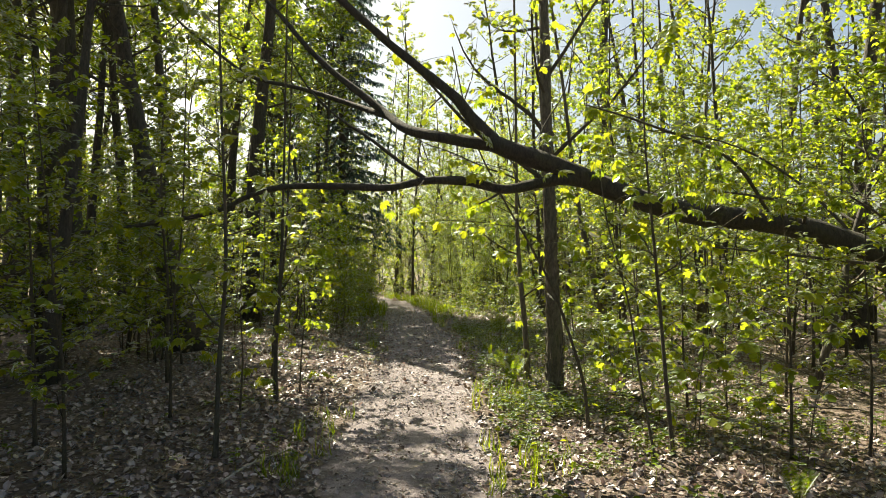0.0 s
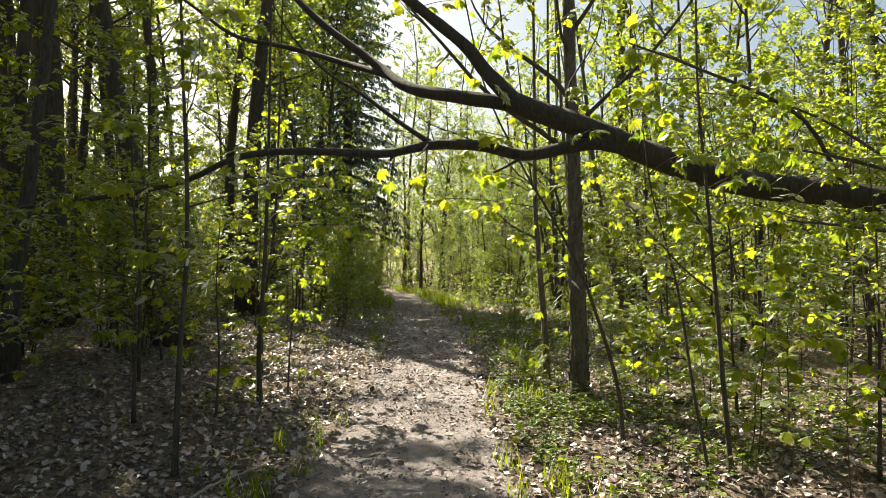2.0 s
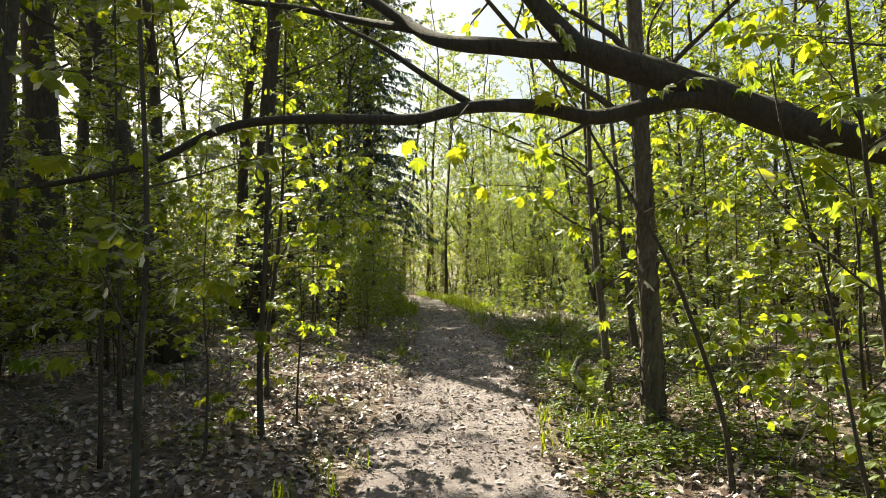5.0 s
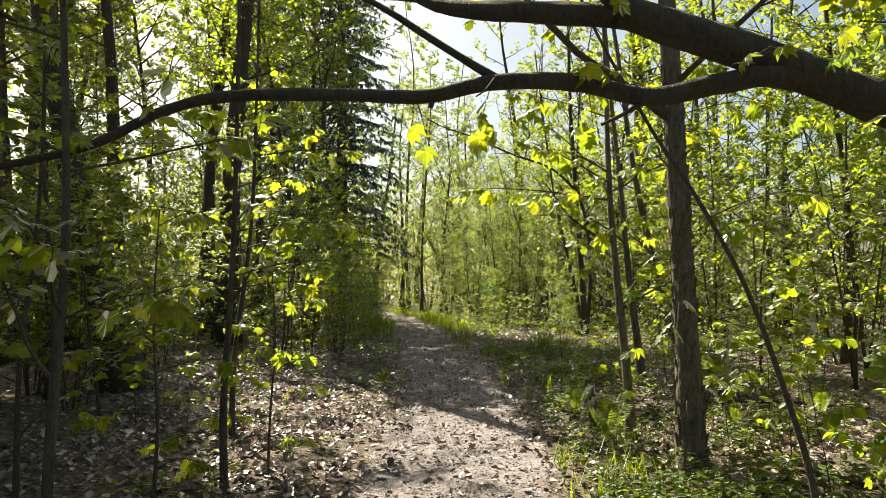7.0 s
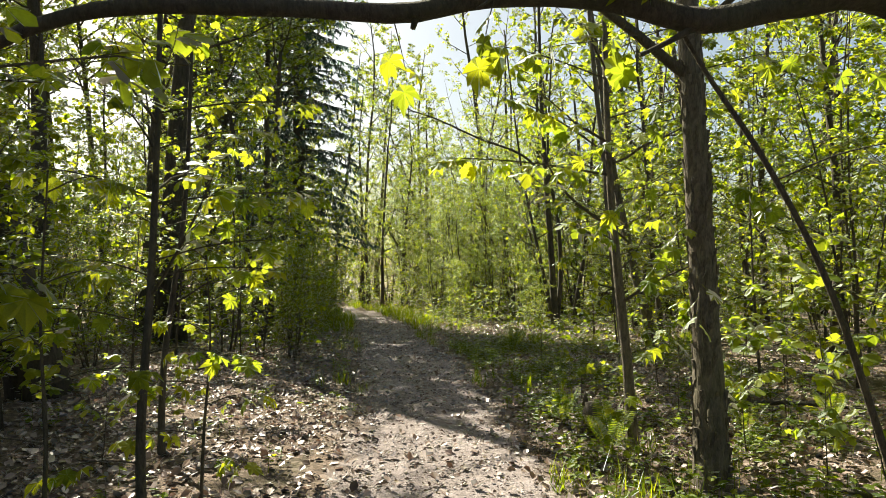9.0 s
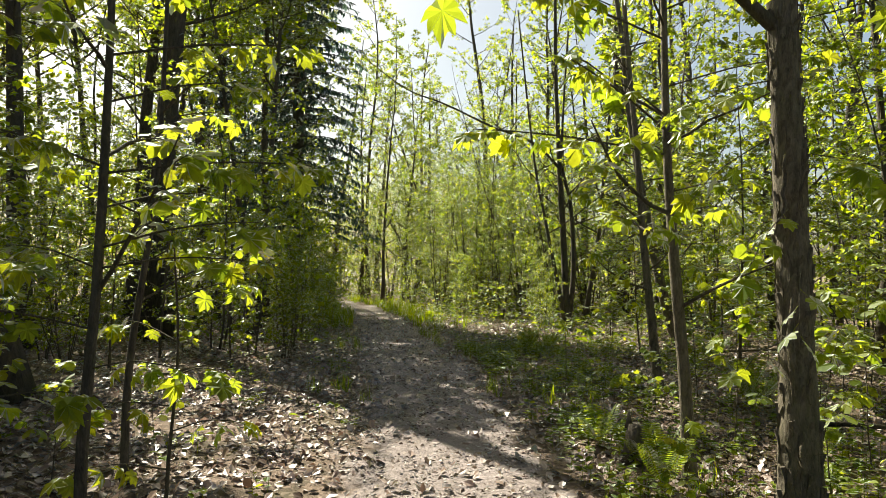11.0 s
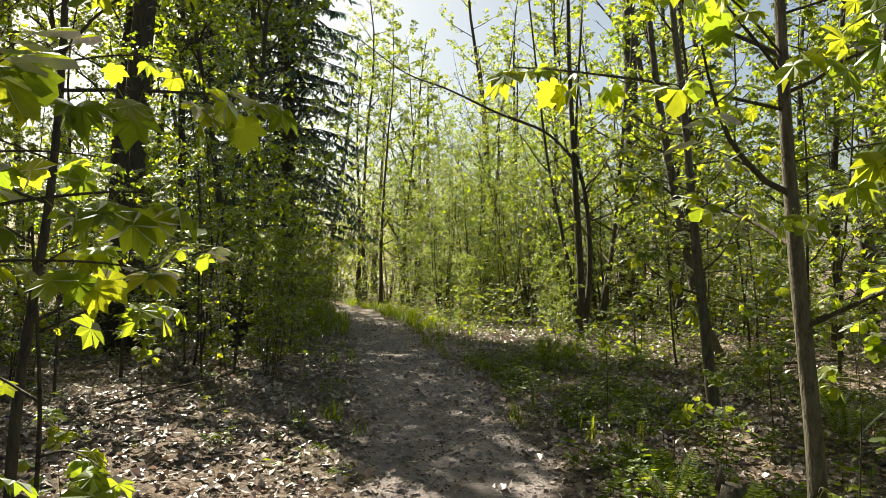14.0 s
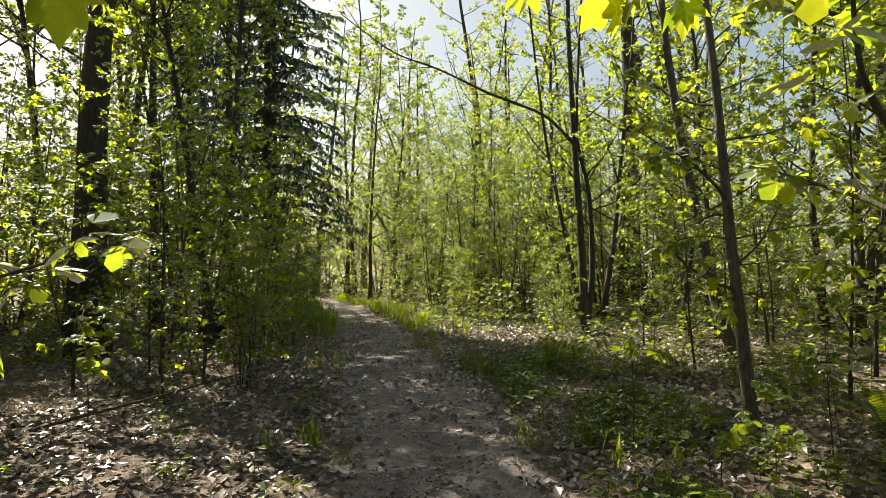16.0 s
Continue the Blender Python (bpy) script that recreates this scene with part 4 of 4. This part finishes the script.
# hazels and maple saplings, in loose drifts on both sides
spots_a = [(-2.75, 14.8, 0.6), (-2.5, 16.2, 0.85), (-3.4, 15.4, 0.8), (-2.6, 18.0, 0.85), (-3.6, 17.4, 1.0), (-2.9, 20.0, 0.9), (-3.3, 22.2, 0.6), (-4.7, 16.4, 0.65), (-5.4, 14.4, 0.55), (-6.6, 16.9, 0.7), (-8.2, 18.4, 0.9),
           (-10.2, 24.6, 1.5), (-8.8, 22.6, 1.35), (-12.0, 25.2, 1.55), (-13.6, 23.8, 1.5), (-11.2, 21.2, 1.3), (-9.8, 27.6, 1.6), (-15.4, 25.6, 1.6),
           (4.7, 11.9, 0.8), (5.6, 13.5, 0.95), (6.7, 11.9, 1.0), (6.3, 15.0, 1.0), (7.6, 13.0, 1.1)]
stand(ARCHING, spots_a, 14)
spots_h = [(-2.4, 21.5, 0.45), (-3.4, 26.4, 0.8), (1.5, 24.0, 0.6), (2.5, 25.6, 0.75), (0.6, 26.4, 0.65), (3.4, 24.2, 0.7), (1.6, 28.2, 0.9), (-0.2, 29.6, 0.75), (3.9, 27.0, 0.9), (2.7, 31.5, 1.0), (0.2, 34.0, 1.0), (-2.2, 33.6, 0.9), (-5.2, 20.6, 1.0), (-6.4, 22.5, 1.1), (-7.8, 20.5, 1.0), (-7.2, 28.0, 1.1), (-2.35, 18.2, 0.5), (-2.3, 14.8, 0.45), (-3.2, 28.6, 0.8),
           (-5.2, 31.5, 1.0), (6.2, 20.8, 0.9), (8.0, 17.0, 1.0), (9.8, 19.0, 1.0), (5.6, 22.2, 0.9), (7.6, 21.4, 1.0), (-10.5, 20.5, 1.1), (-8.6, 25.0, 1.1), (-12.5, 24.0, 1.2), (10.8, 25.5, 1.1), (9.6, 28.8, 1.1), (-4.6, 39.5, 1.0), (-7.0, 8.4, 0.9), (-6.0, 10.4, 0.8),
           (11.8, 16.0, 1.0), (9.0, 11.5, 0.9), (-12.8, 29.5, 1.2), (4.4, 24.4, 0.8), (0.9, 22.6, 0.45), (2.6, 20.2, 0.45), (2.2, 18.6, 0.35)]
spots_h += [(-4.4, 10.5, 0.85), (-5.3, 11.3, 0.7), (-4.8, 12.3, 0.7), (-6.6, 9.2, 1.0)]
stand(HAZELS, spots_h, 4)
spots_s = [(-4.9, 10.9, 0.9), (-5.6, 12.0, 1.0), (-3.9, 10.1, 0.7), (-3.5, 8.6, 0.9), (-4.6, 7.0, 0.9), (-5.4, 9.2, 0.6), (-4.2, 5.0, 0.8), (-6.2, 8.0, 1.0), (3.0, 5.85, 0.58), (3.7, 5.9, 0.62), (4.4, 5.7, 0.7), (2.7, 7.5, 0.6), (3.9, 9.6, 0.8), (4.4, 11.4, 0.9), (3.4, 13.0, 0.8), (4.7, 14.4, 0.9), (3.9, 16.2, 0.85), (5.7, 15.8, 1.0), (5.9, 11.4, 1.0), (6.4, 8.2, 1.0), (7.6, 14.2, 1.1), (5.4, 9.9, 0.9), (7.2, 10.9, 1.0), (8.6, 9.4, 1.1), (6.0, 19.2, 0.9), (8.2, 12.8, 1.1),
           (4.2, 18.0, 0.7), (3.5, 5.0, 0.7), (4.2, 4.4, 0.8), (5.2, 5.4, 0.9), (6.6, 6.2, 1.0), (-2.9, 7.2, 0.75), (-3.6, 6.0, 0.8), (-3.3, 4.4, 0.75), (-3.2, 3.0, 0.7), (-4.6, 3.2, 0.9),
           (-4.1, 13.3, 0.6), (-2.8, 13.8, 0.5), (-3.9, 14.4, 0.7), (-2.9, 5.2, 0.6), (3.3, 11.4, 0.7), (2.9, 15.0, 0.6), (4.9, 16.9, 0.8), (7.0, 16.0, 1.0), (9.4, 16.4, 1.1), (10.2, 13.2, 1.1), (4.9, 7.0, 0.9), (5.3, 12.6, 1.0), (6.6, 13.0, 1.1), (7.8, 7.6, 1.0), (4.0, 7.9, 0.75), (6.2, 10.4, 1.0), (-6.6, 5.0, 1.0), (-5.2, 4.4, 0.9), (7.4, 17.6, 1.0), (8.8, 15.4, 1.1), (3.2, 17.4, 0.55), (5.5, 17.8, 0.8),
           (9.6, 10.8, 1.1), (9.0, 6.0, 1.1), (7.2, 4.6, 1.0), (-4.2, 20.2, 0.9), (-2.7, 22.6, 0.4), (-3.0, 26.0, 0.5)]
stand(SAPLINGS, spots_s, 5)


SEEDLINGS = [tree_thing("maple_seedling", "knee-high maple seedling with a few bright leaves", "plant", "maple seedlings", 160 + i, 0.75 + 0.25 * i, 0.006, wander=0.06, first=0.3, count=6, reach=0.35, angle=60, lift=0.1, sub=3, per_twig=3, size=0.085, flat=0.6,
                        shape=MAPLE_LOW, bark_mat=BARK_TWIG, leaf_mat=LEAF_MAPLE, sides=5, flare=0.0) for i in range(4)]
rng_low = random.Random(170)
spots_low, spots_bush = [], []
while len(spots_low) < 120:
    x, y = rng_low.uniform(-9, 11), rng_low.uniform(3.5, 27)
    off = x - path_x(y)
    if (-1.7 if y < 12 else -1.4) < off < (1.5 if y < 12 else 1.3) or (off < 0 and y < 9 and off > -2.4) or (0 < off < 2.2 and rng_low.random() < 0.5):
        continue
    spots_low.append((x, y, rng_low.uniform(0.6, 1.4)))
spots_low += [(2.3, 7.2, 1.3), (2.6, 7.9, 1.2), (1.95, 7.6, 1.0), (2.9, 6.9, 1.4), (2.1, 8.4, 1.1), (3.2, 7.6, 1.4), (1.8, 7.0, 0.9), (2.4, 6.4, 1.2), (0.95, 8.8, 0.6), (1.9, 9.0, 1.1), (2.5, 8.9, 1.3), (1.75, 9.9, 1.0), (2.3, 9.8, 1.2), (1.15, 11.0, 0.6), (3.0, 5.6, 1.2), (2.6, 5.5, 1.0)]
stand(SEEDLINGS, spots_low, 9)
while len(spots_bush) < 12:
    x, y = rng_low.uniform(-13, 15), rng_low.uniform(13, 36)
    off = x - path_x(y)
    if -2.0 < off < (4.2 if y < 20 else 2.0):
        continue
    spots_bush.append((x, y, rng_low.uniform(0.3, 0.5)))
stand([copy_thing(HAZELS[i], Matrix.Identity(4)) for i in range(4)], spots_bush, 10)


def undergrowth():
    """Low leafy growth that covers the ground under the farther trees."""
    rng = random.Random(78)
    st = ([], [], [], [])
    while len(st[0]) < 30000:
        y = 16 + 26 * rng.random()
        x = rng.uniform(-13, 15)
        off = x - path_x(y)
        if -1.3 < off < (2.6 if y < 20 else 1.2) or noise.noise(Vector((x * 0.6, y * 0.6, 9.0))) < -0.12:
            continue
        h = (0.5 + 1.0 * noise.noise(Vector((x * 0.4, y * 0.4, 5.0)))) * min(1.0, (y - 14) / 7)
        z = ground_z(x, y) + 0.05 + max(0.15, h) * rng.random()
        az = rng.random() * 6.283
        st[0].append((x, y, z))
        st[1].append((math.cos(az), math.sin(az), rng.uniform(-0.7, 0.5)))
        st[2].append((rng.gauss(0, 0.5), rng.gauss(0, 0.5), 1))
        st[3].append(rng.uniform(0.07, 0.15))
    g = Geo()
    g.smooth = False
    g.leaves(RHOMB, *st)
    tagged(new("undergrowth", g.mesh("undergrowth", LEAF_HERB)), "low green undergrowth beneath the farther trees", "plants", "", "stuff")


undergrowth()


def far_woods():
    """The leaves of the woods all round, beyond the trees that can be told apart."""
    rng = random.Random(77)
    st = ([], [], [], [])
    while len(st[0]) < 60000:
        a = rng.uniform(-1.25, 1.25) if rng.random() < 0.86 else rng.uniform(1.25, 5.03)
        r = 40 + 34 * rng.random()
        x, y = r * math.sin(a), 6 + r * math.cos(a)
        top = 7.0 + 9.0 * (0.5 + noise.noise(Vector((x * 0.11, y * 0.11, 2.0)))) + (0.0 if abs(a) > 0.12 else -3.5)
        z = rng.random() ** (0.9 if len(st[0]) % 5 < 3 else 2.2) * top
        if noise.noise(Vector((x * 0.45, y * 0.45, z * 0.55))) < -0.25 + 0.055 * z:
            continue
        az = rng.random() * 6.283
        st[0].append((x, y, z))
        st[1].append((math.cos(az), math.sin(az), rng.uniform(-0.8, 0.3)))
        st[2].append((rng.gauss(0, 0.6), rng.gauss(0, 0.6), 1))
        st[3].append(rng.uniform(0.17, 0.38))
    g = Geo()
    g.smooth = False
    g.leaves(RHOMB, *st)
    tagged(new("far_woods", g.mesh("far_woods", LEAF_TREE)), "distant light green woodland foliage beyond the path", "trees", "", "stuff")


far_woods()


# ---- the woodland floor: fallen leaves, herbs, grass, ferns, dead wood ----
def scatter_litter():
    rng = random.Random(300)
    g = Geo()
    g.smooth = False
    dry = ([(0, 0, 0), (0.30, 0.25, 0.16), (0.34, 0.6, 0.10), (0, 1, 0.14), (-0.34, 0.6, 0.2), (-0.3, 0.25, 0.05)], [(0, 1, 2, 3), (0, 3, 4, 5)])
    P, A, U, S = [], [], [], []
    while len(P) < 103000:
        y = -4.0 + 30.5 * rng.random() ** 1.05
        x = rng.uniform(-8, 8.5) if len(P) % 2 else rng.uniform(-4.2, 4.2)
        d = abs(x - path_x(y)) - path_half(y)
        if d < 0.35 and rng.random() > (0.16 if d < -0.2 else 0.16 + 0.7 * max(0, (d + 0.2) / 0.55)):
            continue
        if noise.noise(Vector((x * 0.9, y * 0.9, 20.0))) < -0.25 and rng.random() < 0.6:
            continue
        P.append((x, y, ground_z(x, y) + rng.uniform(0.004, 0.02)))
        az = rng.random() * 6.283
        A.append((math.cos(az), math.sin(az), rng.gauss(0, 0.4)))
        U.append((rng.gauss(0, 0.55), rng.gauss(0, 0.55), 1))
        S.append(rng.uniform(0.03, 0.085))
    near = [i for i in range(len(P)) if P[i][1] < 10 and abs(P[i][0]) < 4]
    far = [i for i in range(len(P)) if not (P[i][1] < 10 and abs(P[i][0]) < 4)]
    for shape, sel in ((dry, near), (([(0, 0, 0), (0.4, 0.5, 0.2), (0, 1, 0.05), (-0.4, 0.5, 0.12)], [(0, 1, 2), (0, 2, 3)]), far)):
        g.leaves(shape, [P[i] for i in sel], [A[i] for i in sel], [U[i] for i in sel], [S[i] for i in sel])
    ob = new("leaf_litter", g.mesh("leaf_litter", LITTER))
    tagged(ob, "dry brown fallen leaves strewn over the woodland floor", "leaves", "", "stuff")


scatter_litter()


def scatter_crumbs():
    """Bits of leaf, bark and twig trodden into the path."""
    rng = random.Random(305)
    g = Geo()
    g.smooth = False
    P, A, U, S = [], [], [], []
    while len(P) < 15000:
        y = 1.5 + 24 * rng.random() ** 1.3
        x = path_x(y) + rng.gauss(0, 0.55)
        if noise.noise(Vector((x * 2.2, y * 2.2, 80.0))) + 0.4 * rng.random() < 0.05:
            continue
        az = rng.random() * 6.283
        P.append((x, y, ground_z(x, y) + rng.uniform(0.003, 0.012)))
        A.append((math.cos(az), math.sin(az), rng.gauss(0, 0.3)))
        U.append((rng.gauss(0, 0.4), rng.gauss(0, 0.4), 1))
        S.append(rng.uniform(0.012, 0.045))
    g.leaves(([(0, 0, 0), (0.3, 0.4, 0.2), (0, 1, 0.05), (-0.3, 0.55, 0.12)], [(0, 1, 2), (0, 2, 3)]), P, A, U, S)
    tagged(new("path_crumbs", g.mesh("path_crumbs", CRUMB)), "crumbled dry leaves and bark trodden into the path", "leaves", "", "stuff")


scatter_crumbs()


def scatter_herbs():
    rng = random.Random(310)
    g = Geo()
    g.smooth = False
    st = ([], [], [], [])
    made = 0
    while made < 3300:
        y = 1.0 + 26 * rng.random() ** 1.1
        x = rng.uniform(-7, 7.5)
        if made % 2:
            y = 6.0 + 10.5 * rng.random() ** 0.85
            x = path_x(y) + path_half(y) + 3.6 * rng.random() ** 1.1
        d = abs(x - path_x(y)) - path_half(y)
        right = x > path_x(y)
        if d < 0.12 + 0.35 * abs(noise.noise(Vector((0.0, y * 1.3, 12.0)))) or noise.noise(Vector((x * 1.1, y * 1.1, 40.0))) + 0.5 * rng.random() < (0.2 if right else 0.42):
            continue
        if d > 1.6 and rng.random() < 0.45:
            continue
        made += 1
        z = ground_z(x, y)
        h = rng.uniform(0.05, 0.22)
        n = rng.randint(5, 9)
        for k in range(n):
            az = 6.283 * k / n + rng.gauss(0, 0.4)
            f = 0.35 + 0.65 * rng.random()
            p = Vector((x + 0.03 * rng.gauss(0, 1), y + 0.03 * rng.gauss(0, 1), z + h * f))
            st[0].append(tuple(p))
            st[1].append((math.cos(az), math.sin(az), rng.uniform(-0.2, 0.5)))
            st[2].append((rng.gauss(0, 0.3), rng.gauss(0, 0.3), 1))
            st[3].append(rng.uniform(0.03, 0.08))
        g.tube([(x, y, z - 0.02), (x + 0.01, y, z + h)], [0.0025, 0.0015], 3, cap=False)
    g.leaves(OVAL, *st)
    tagged(new("ground_herbs", g.mesh("ground_herbs", LEAF_HERB)), "low green herbs and seedlings among the fallen leaves", "plants", "", "stuff")


scatter_herbs()


def scatter_grass():
    rng = random.Random(320)
    g = Geo()
    g.smooth = False
    st = ([], [], [], [])
    made = 0
    while made < 420:
        if made < 110:
            y, s = rng.uniform(1.5, 20), rng.choice((-1, 1, 1))
            x = path_x(y) + s * (path_half(y) + abs(rng.gauss(0.1, 0.35)))
            if noise.noise(Vector((x * 0.8, y * 0.8, 60.0))) < 0.0:
                continue
        else:
            y, s = rng.uniform(20, 34), rng.choice((-1, 1))
            x = path_x(y) + s * (path_half(y) + abs(rng.gauss(0.05, 0.5)))
        made += 1
        z = ground_z(x, y)
        for k in range(rng.randint(9, 15)):
            az = rng.random() * 6.283
            st[0].append((x + rng.gauss(0, 0.03), y + rng.gauss(0, 0.03), z - 0.01))
            st[1].append((math.cos(az) * 0.5, math.sin(az) * 0.5, 1.0))
            st[2].append((math.cos(az), math.sin(az), 0.3))
            st[3].append(rng.uniform(0.08, 0.24) * (1.5 if y > 20 else 1))
    wide = ([(x * 1.6, y, z * 4) for x, y, z in BLADE[0]], BLADE[1])
    g.leaves(wide, *st)
    tagged(new("grass_tufts", g.mesh("grass_tufts", LEAF_HERB)), "thin green grass tufts along the path's edges", "grass", "", "stuff")


scatter_grass()


def fern(seed, height, fronds, label):
    rng = random.Random(seed)
    ob = new("fern")
    for k in range(fronds):
        az = 6.283 * k / fronds + rng.gauss(0, 0.25)
        out = Vector((math.cos(az), math.sin(az), 0))
        line = grown(rng, (0, 0, 0), out * 0.45 + Vector((0, 0, 1)), height * rng.uniform(0.75, 1.1), 12, 0.02, -0.5)
        g = Geo()
        g.smooth = False
        g.tube(line, taper(13, 0.004, 0.001), 4, cap=False)
        st = ([], [], [], [])
        for i in range(22):
            f = 0.18 + 0.81 * i / 22
            p, d = along(line, f)
            w = height * 0.2 * math.sin(math.pi * (0.12 + 0.86 * (1 - f) ** 0.8)) + 0.01
            for s in (-1, 1):
                lat = Vector((-out.y, out.x, 0)) * s
                st[0].append(tuple(p))
                st[1].append(tuple(lat + d * 0.35 - Vector((0, 0, 0.15))))
                st[2].append(tuple(Vector((0, 0, 1)) - out * 0.6))
                st[3].append(w)
        pinna = ([(0, 0, 0), (0.11, 0.3, 0.01), (0.07, 0.75, 0), (0, 1, -0.04), (-0.07, 0.75, 0), (-0.11, 0.3, 0.01)], [(0, 1, 2, 3), (0, 3, 4, 5)])
        g.leaves(pinna, *st)
        part("frond", g, LEAF_HERB, ob)
    return tagged(ob, label, "fern", "ferns")


ferns = [fern(400, 0.42, 4, "upright green fern among herbs by the path"), fern(401, 0.32, 5, "low green fern on fallen leaves"), fern(402, 0.5, 5, "bright green fern under young maples")]
stand(ferns, [(0.95, 9.2, 1.0), (2.45, 4.7, 0.9), (2.6, 11.2, 1.0), (0.85, 10.2, 0.8), (3.2, 10.0, 1.0), (1.25, 15.4, 1.1), (1.0, 9.7, 0.7), (1.7, 15.8, 1.0), (3.0, 12.0, 1.0), (2.2, 9.6, 0.7), (1.9, 16.4, 0.9), (3.6, 14.2, 1.1)], 6)


def dead_branch(keys, r0, r1, label, mat, twigs=0, seed=0):
    rng = random.Random(seed)
    ob = new("fallen_branch")
    pts = [(x, y, ground_z(x, y) + r0 * 0.7 + dz) for x, y, dz in keys]
    g = Geo()
    line = curve_line(pts, 16)
    g.tube(line, taper(16, r0, r1), 7, rough=0.25)
    part("stick", g, mat, ob)
    for i in range(twigs):
        p, d = along(line, rng.uniform(0.25, 0.95))
        o = Vector((rng.gauss(0, 1), rng.gauss(0, 1), 0.6)).normalized() + d * 0.7
        t = Geo()
        t.tube(grown(rng, p, o, rng.uniform(0.15, 0.4), 5, 0.1, -0.2), taper(6, r0 * 0.4, 0.001), 4)
        part("twig", t, mat, ob)
    tagged(ob, label, "branch", "fallen branches")


dead_branch([(2.95, 7.05, 0.0), (3.15, 6.95, 0.01), (3.4, 6.85, 0.0)], 0.035, 0.02, "short bleached piece of dead wood on dry leaves", WOOD_PALE)
dead_branch([(2.0, 8.2, 0.05), (2.6, 7.95, 0.0), (3.4, 7.7, 0.02), (4.4, 7.2, 0.1)], 0.022, 0.008, "long thin dead branch lying on the leaves", BARK_TWIG, 5, 2)
dead_branch([(2.0, 7.3, 0.0), (2.3, 7.55, 0.25), (2.55, 7.8, 0.5)], 0.010, 0.005, "pale dry stick propped among saplings", WOOD_PALE)
dead_branch([(-1.7, 5.2, 0.0), (-1.6, 5.6, 0.03), (-1.35, 6.0, 0.06)], 0.014, 0.006, "grey dead stick beside the path", WOOD_PALE)
dead_branch([(2.4, 10.6, 0.0), (3.0, 10.5, 0.02), (3.7, 10.2, 0.03)], 0.03, 0.015, "mossy dead branch among herbs", BARK_LIMB, 4, 4)
dead_branch([(-3.4, 12.6, 0.0), (-2.8, 13.0, 0.15), (-2.0, 13.6, 0.35)], 0.015, 0.005, "thin dry branch sticking out of the shrubs", BARK_TWIG, 5, 6)
dead_branch([(3.4, 15.2, 0.02), (4.3, 15.0, 0.05), (5.4, 15.4, 0.05)], 0.03, 0.012, "thin dead branch under the young trees", BARK_TWIG, 4, 7)


def rotten_stump(x, y, r, h):
    rng = random.Random(11)
    ob = new("tree_stump")
    g = Geo()
    line = [(x, y, ground_z(x, y) - 0.05), (x, y, ground_z(x, y) + h * 0.3), (x + 0.01, y, ground_z(x, y) + h * 0.7), (x + 0.015, y, ground_z(x, y) + h)]
    g.tube(line, [r * 1.2, r, r * 0.95, r * 0.8], 12, rough=0.3, flare=0.3)
    part("body", g, BARK_DARK, ob)
    s = Geo()
    s.tube([(x - 0.03, y + 0.02, line[3][2] - 0.03), (x - 0.03, y + 0.02, line[3][2] + 0.09)], [0.03, 0.006], 5, rough=0.3)
    part("splinter", s, BARK_DARK, ob)
    tagged(ob, "small dark rotten stump among green herbs", "stump")


rotten_stump(0.96, 9.75, 0.065, 0.28)


# two lone seedlings that hold up single pale leaves over the herbs
maple_stem("maple_seedling", "single pale maple leaf on a thin seedling stem", [on_ground(1.26, 11.15, 0.02), (1.265, 11.15, 0.15), (1.26, 11.14, 0.3), (1.25, 11.12, 0.36)], 0.004, 0.002, [(0.9, (0.03, -0.05, 0.02), 3)], 31, 0.13)
maple_stem("maple_seedling", "tall thin maple seedling with drooping yellow-green leaves", [on_ground(1.0, 11.9, 0.02), (1.01, 11.9, 0.3), (1.0, 11.88, 0.6), (0.98, 11.85, 0.85)], 0.006, 0.003, [(0.9, (-0.1, -0.1, 0.05), 4), (0.8, (0.15, -0.05, 0.04), 3)], 32, 0.15)
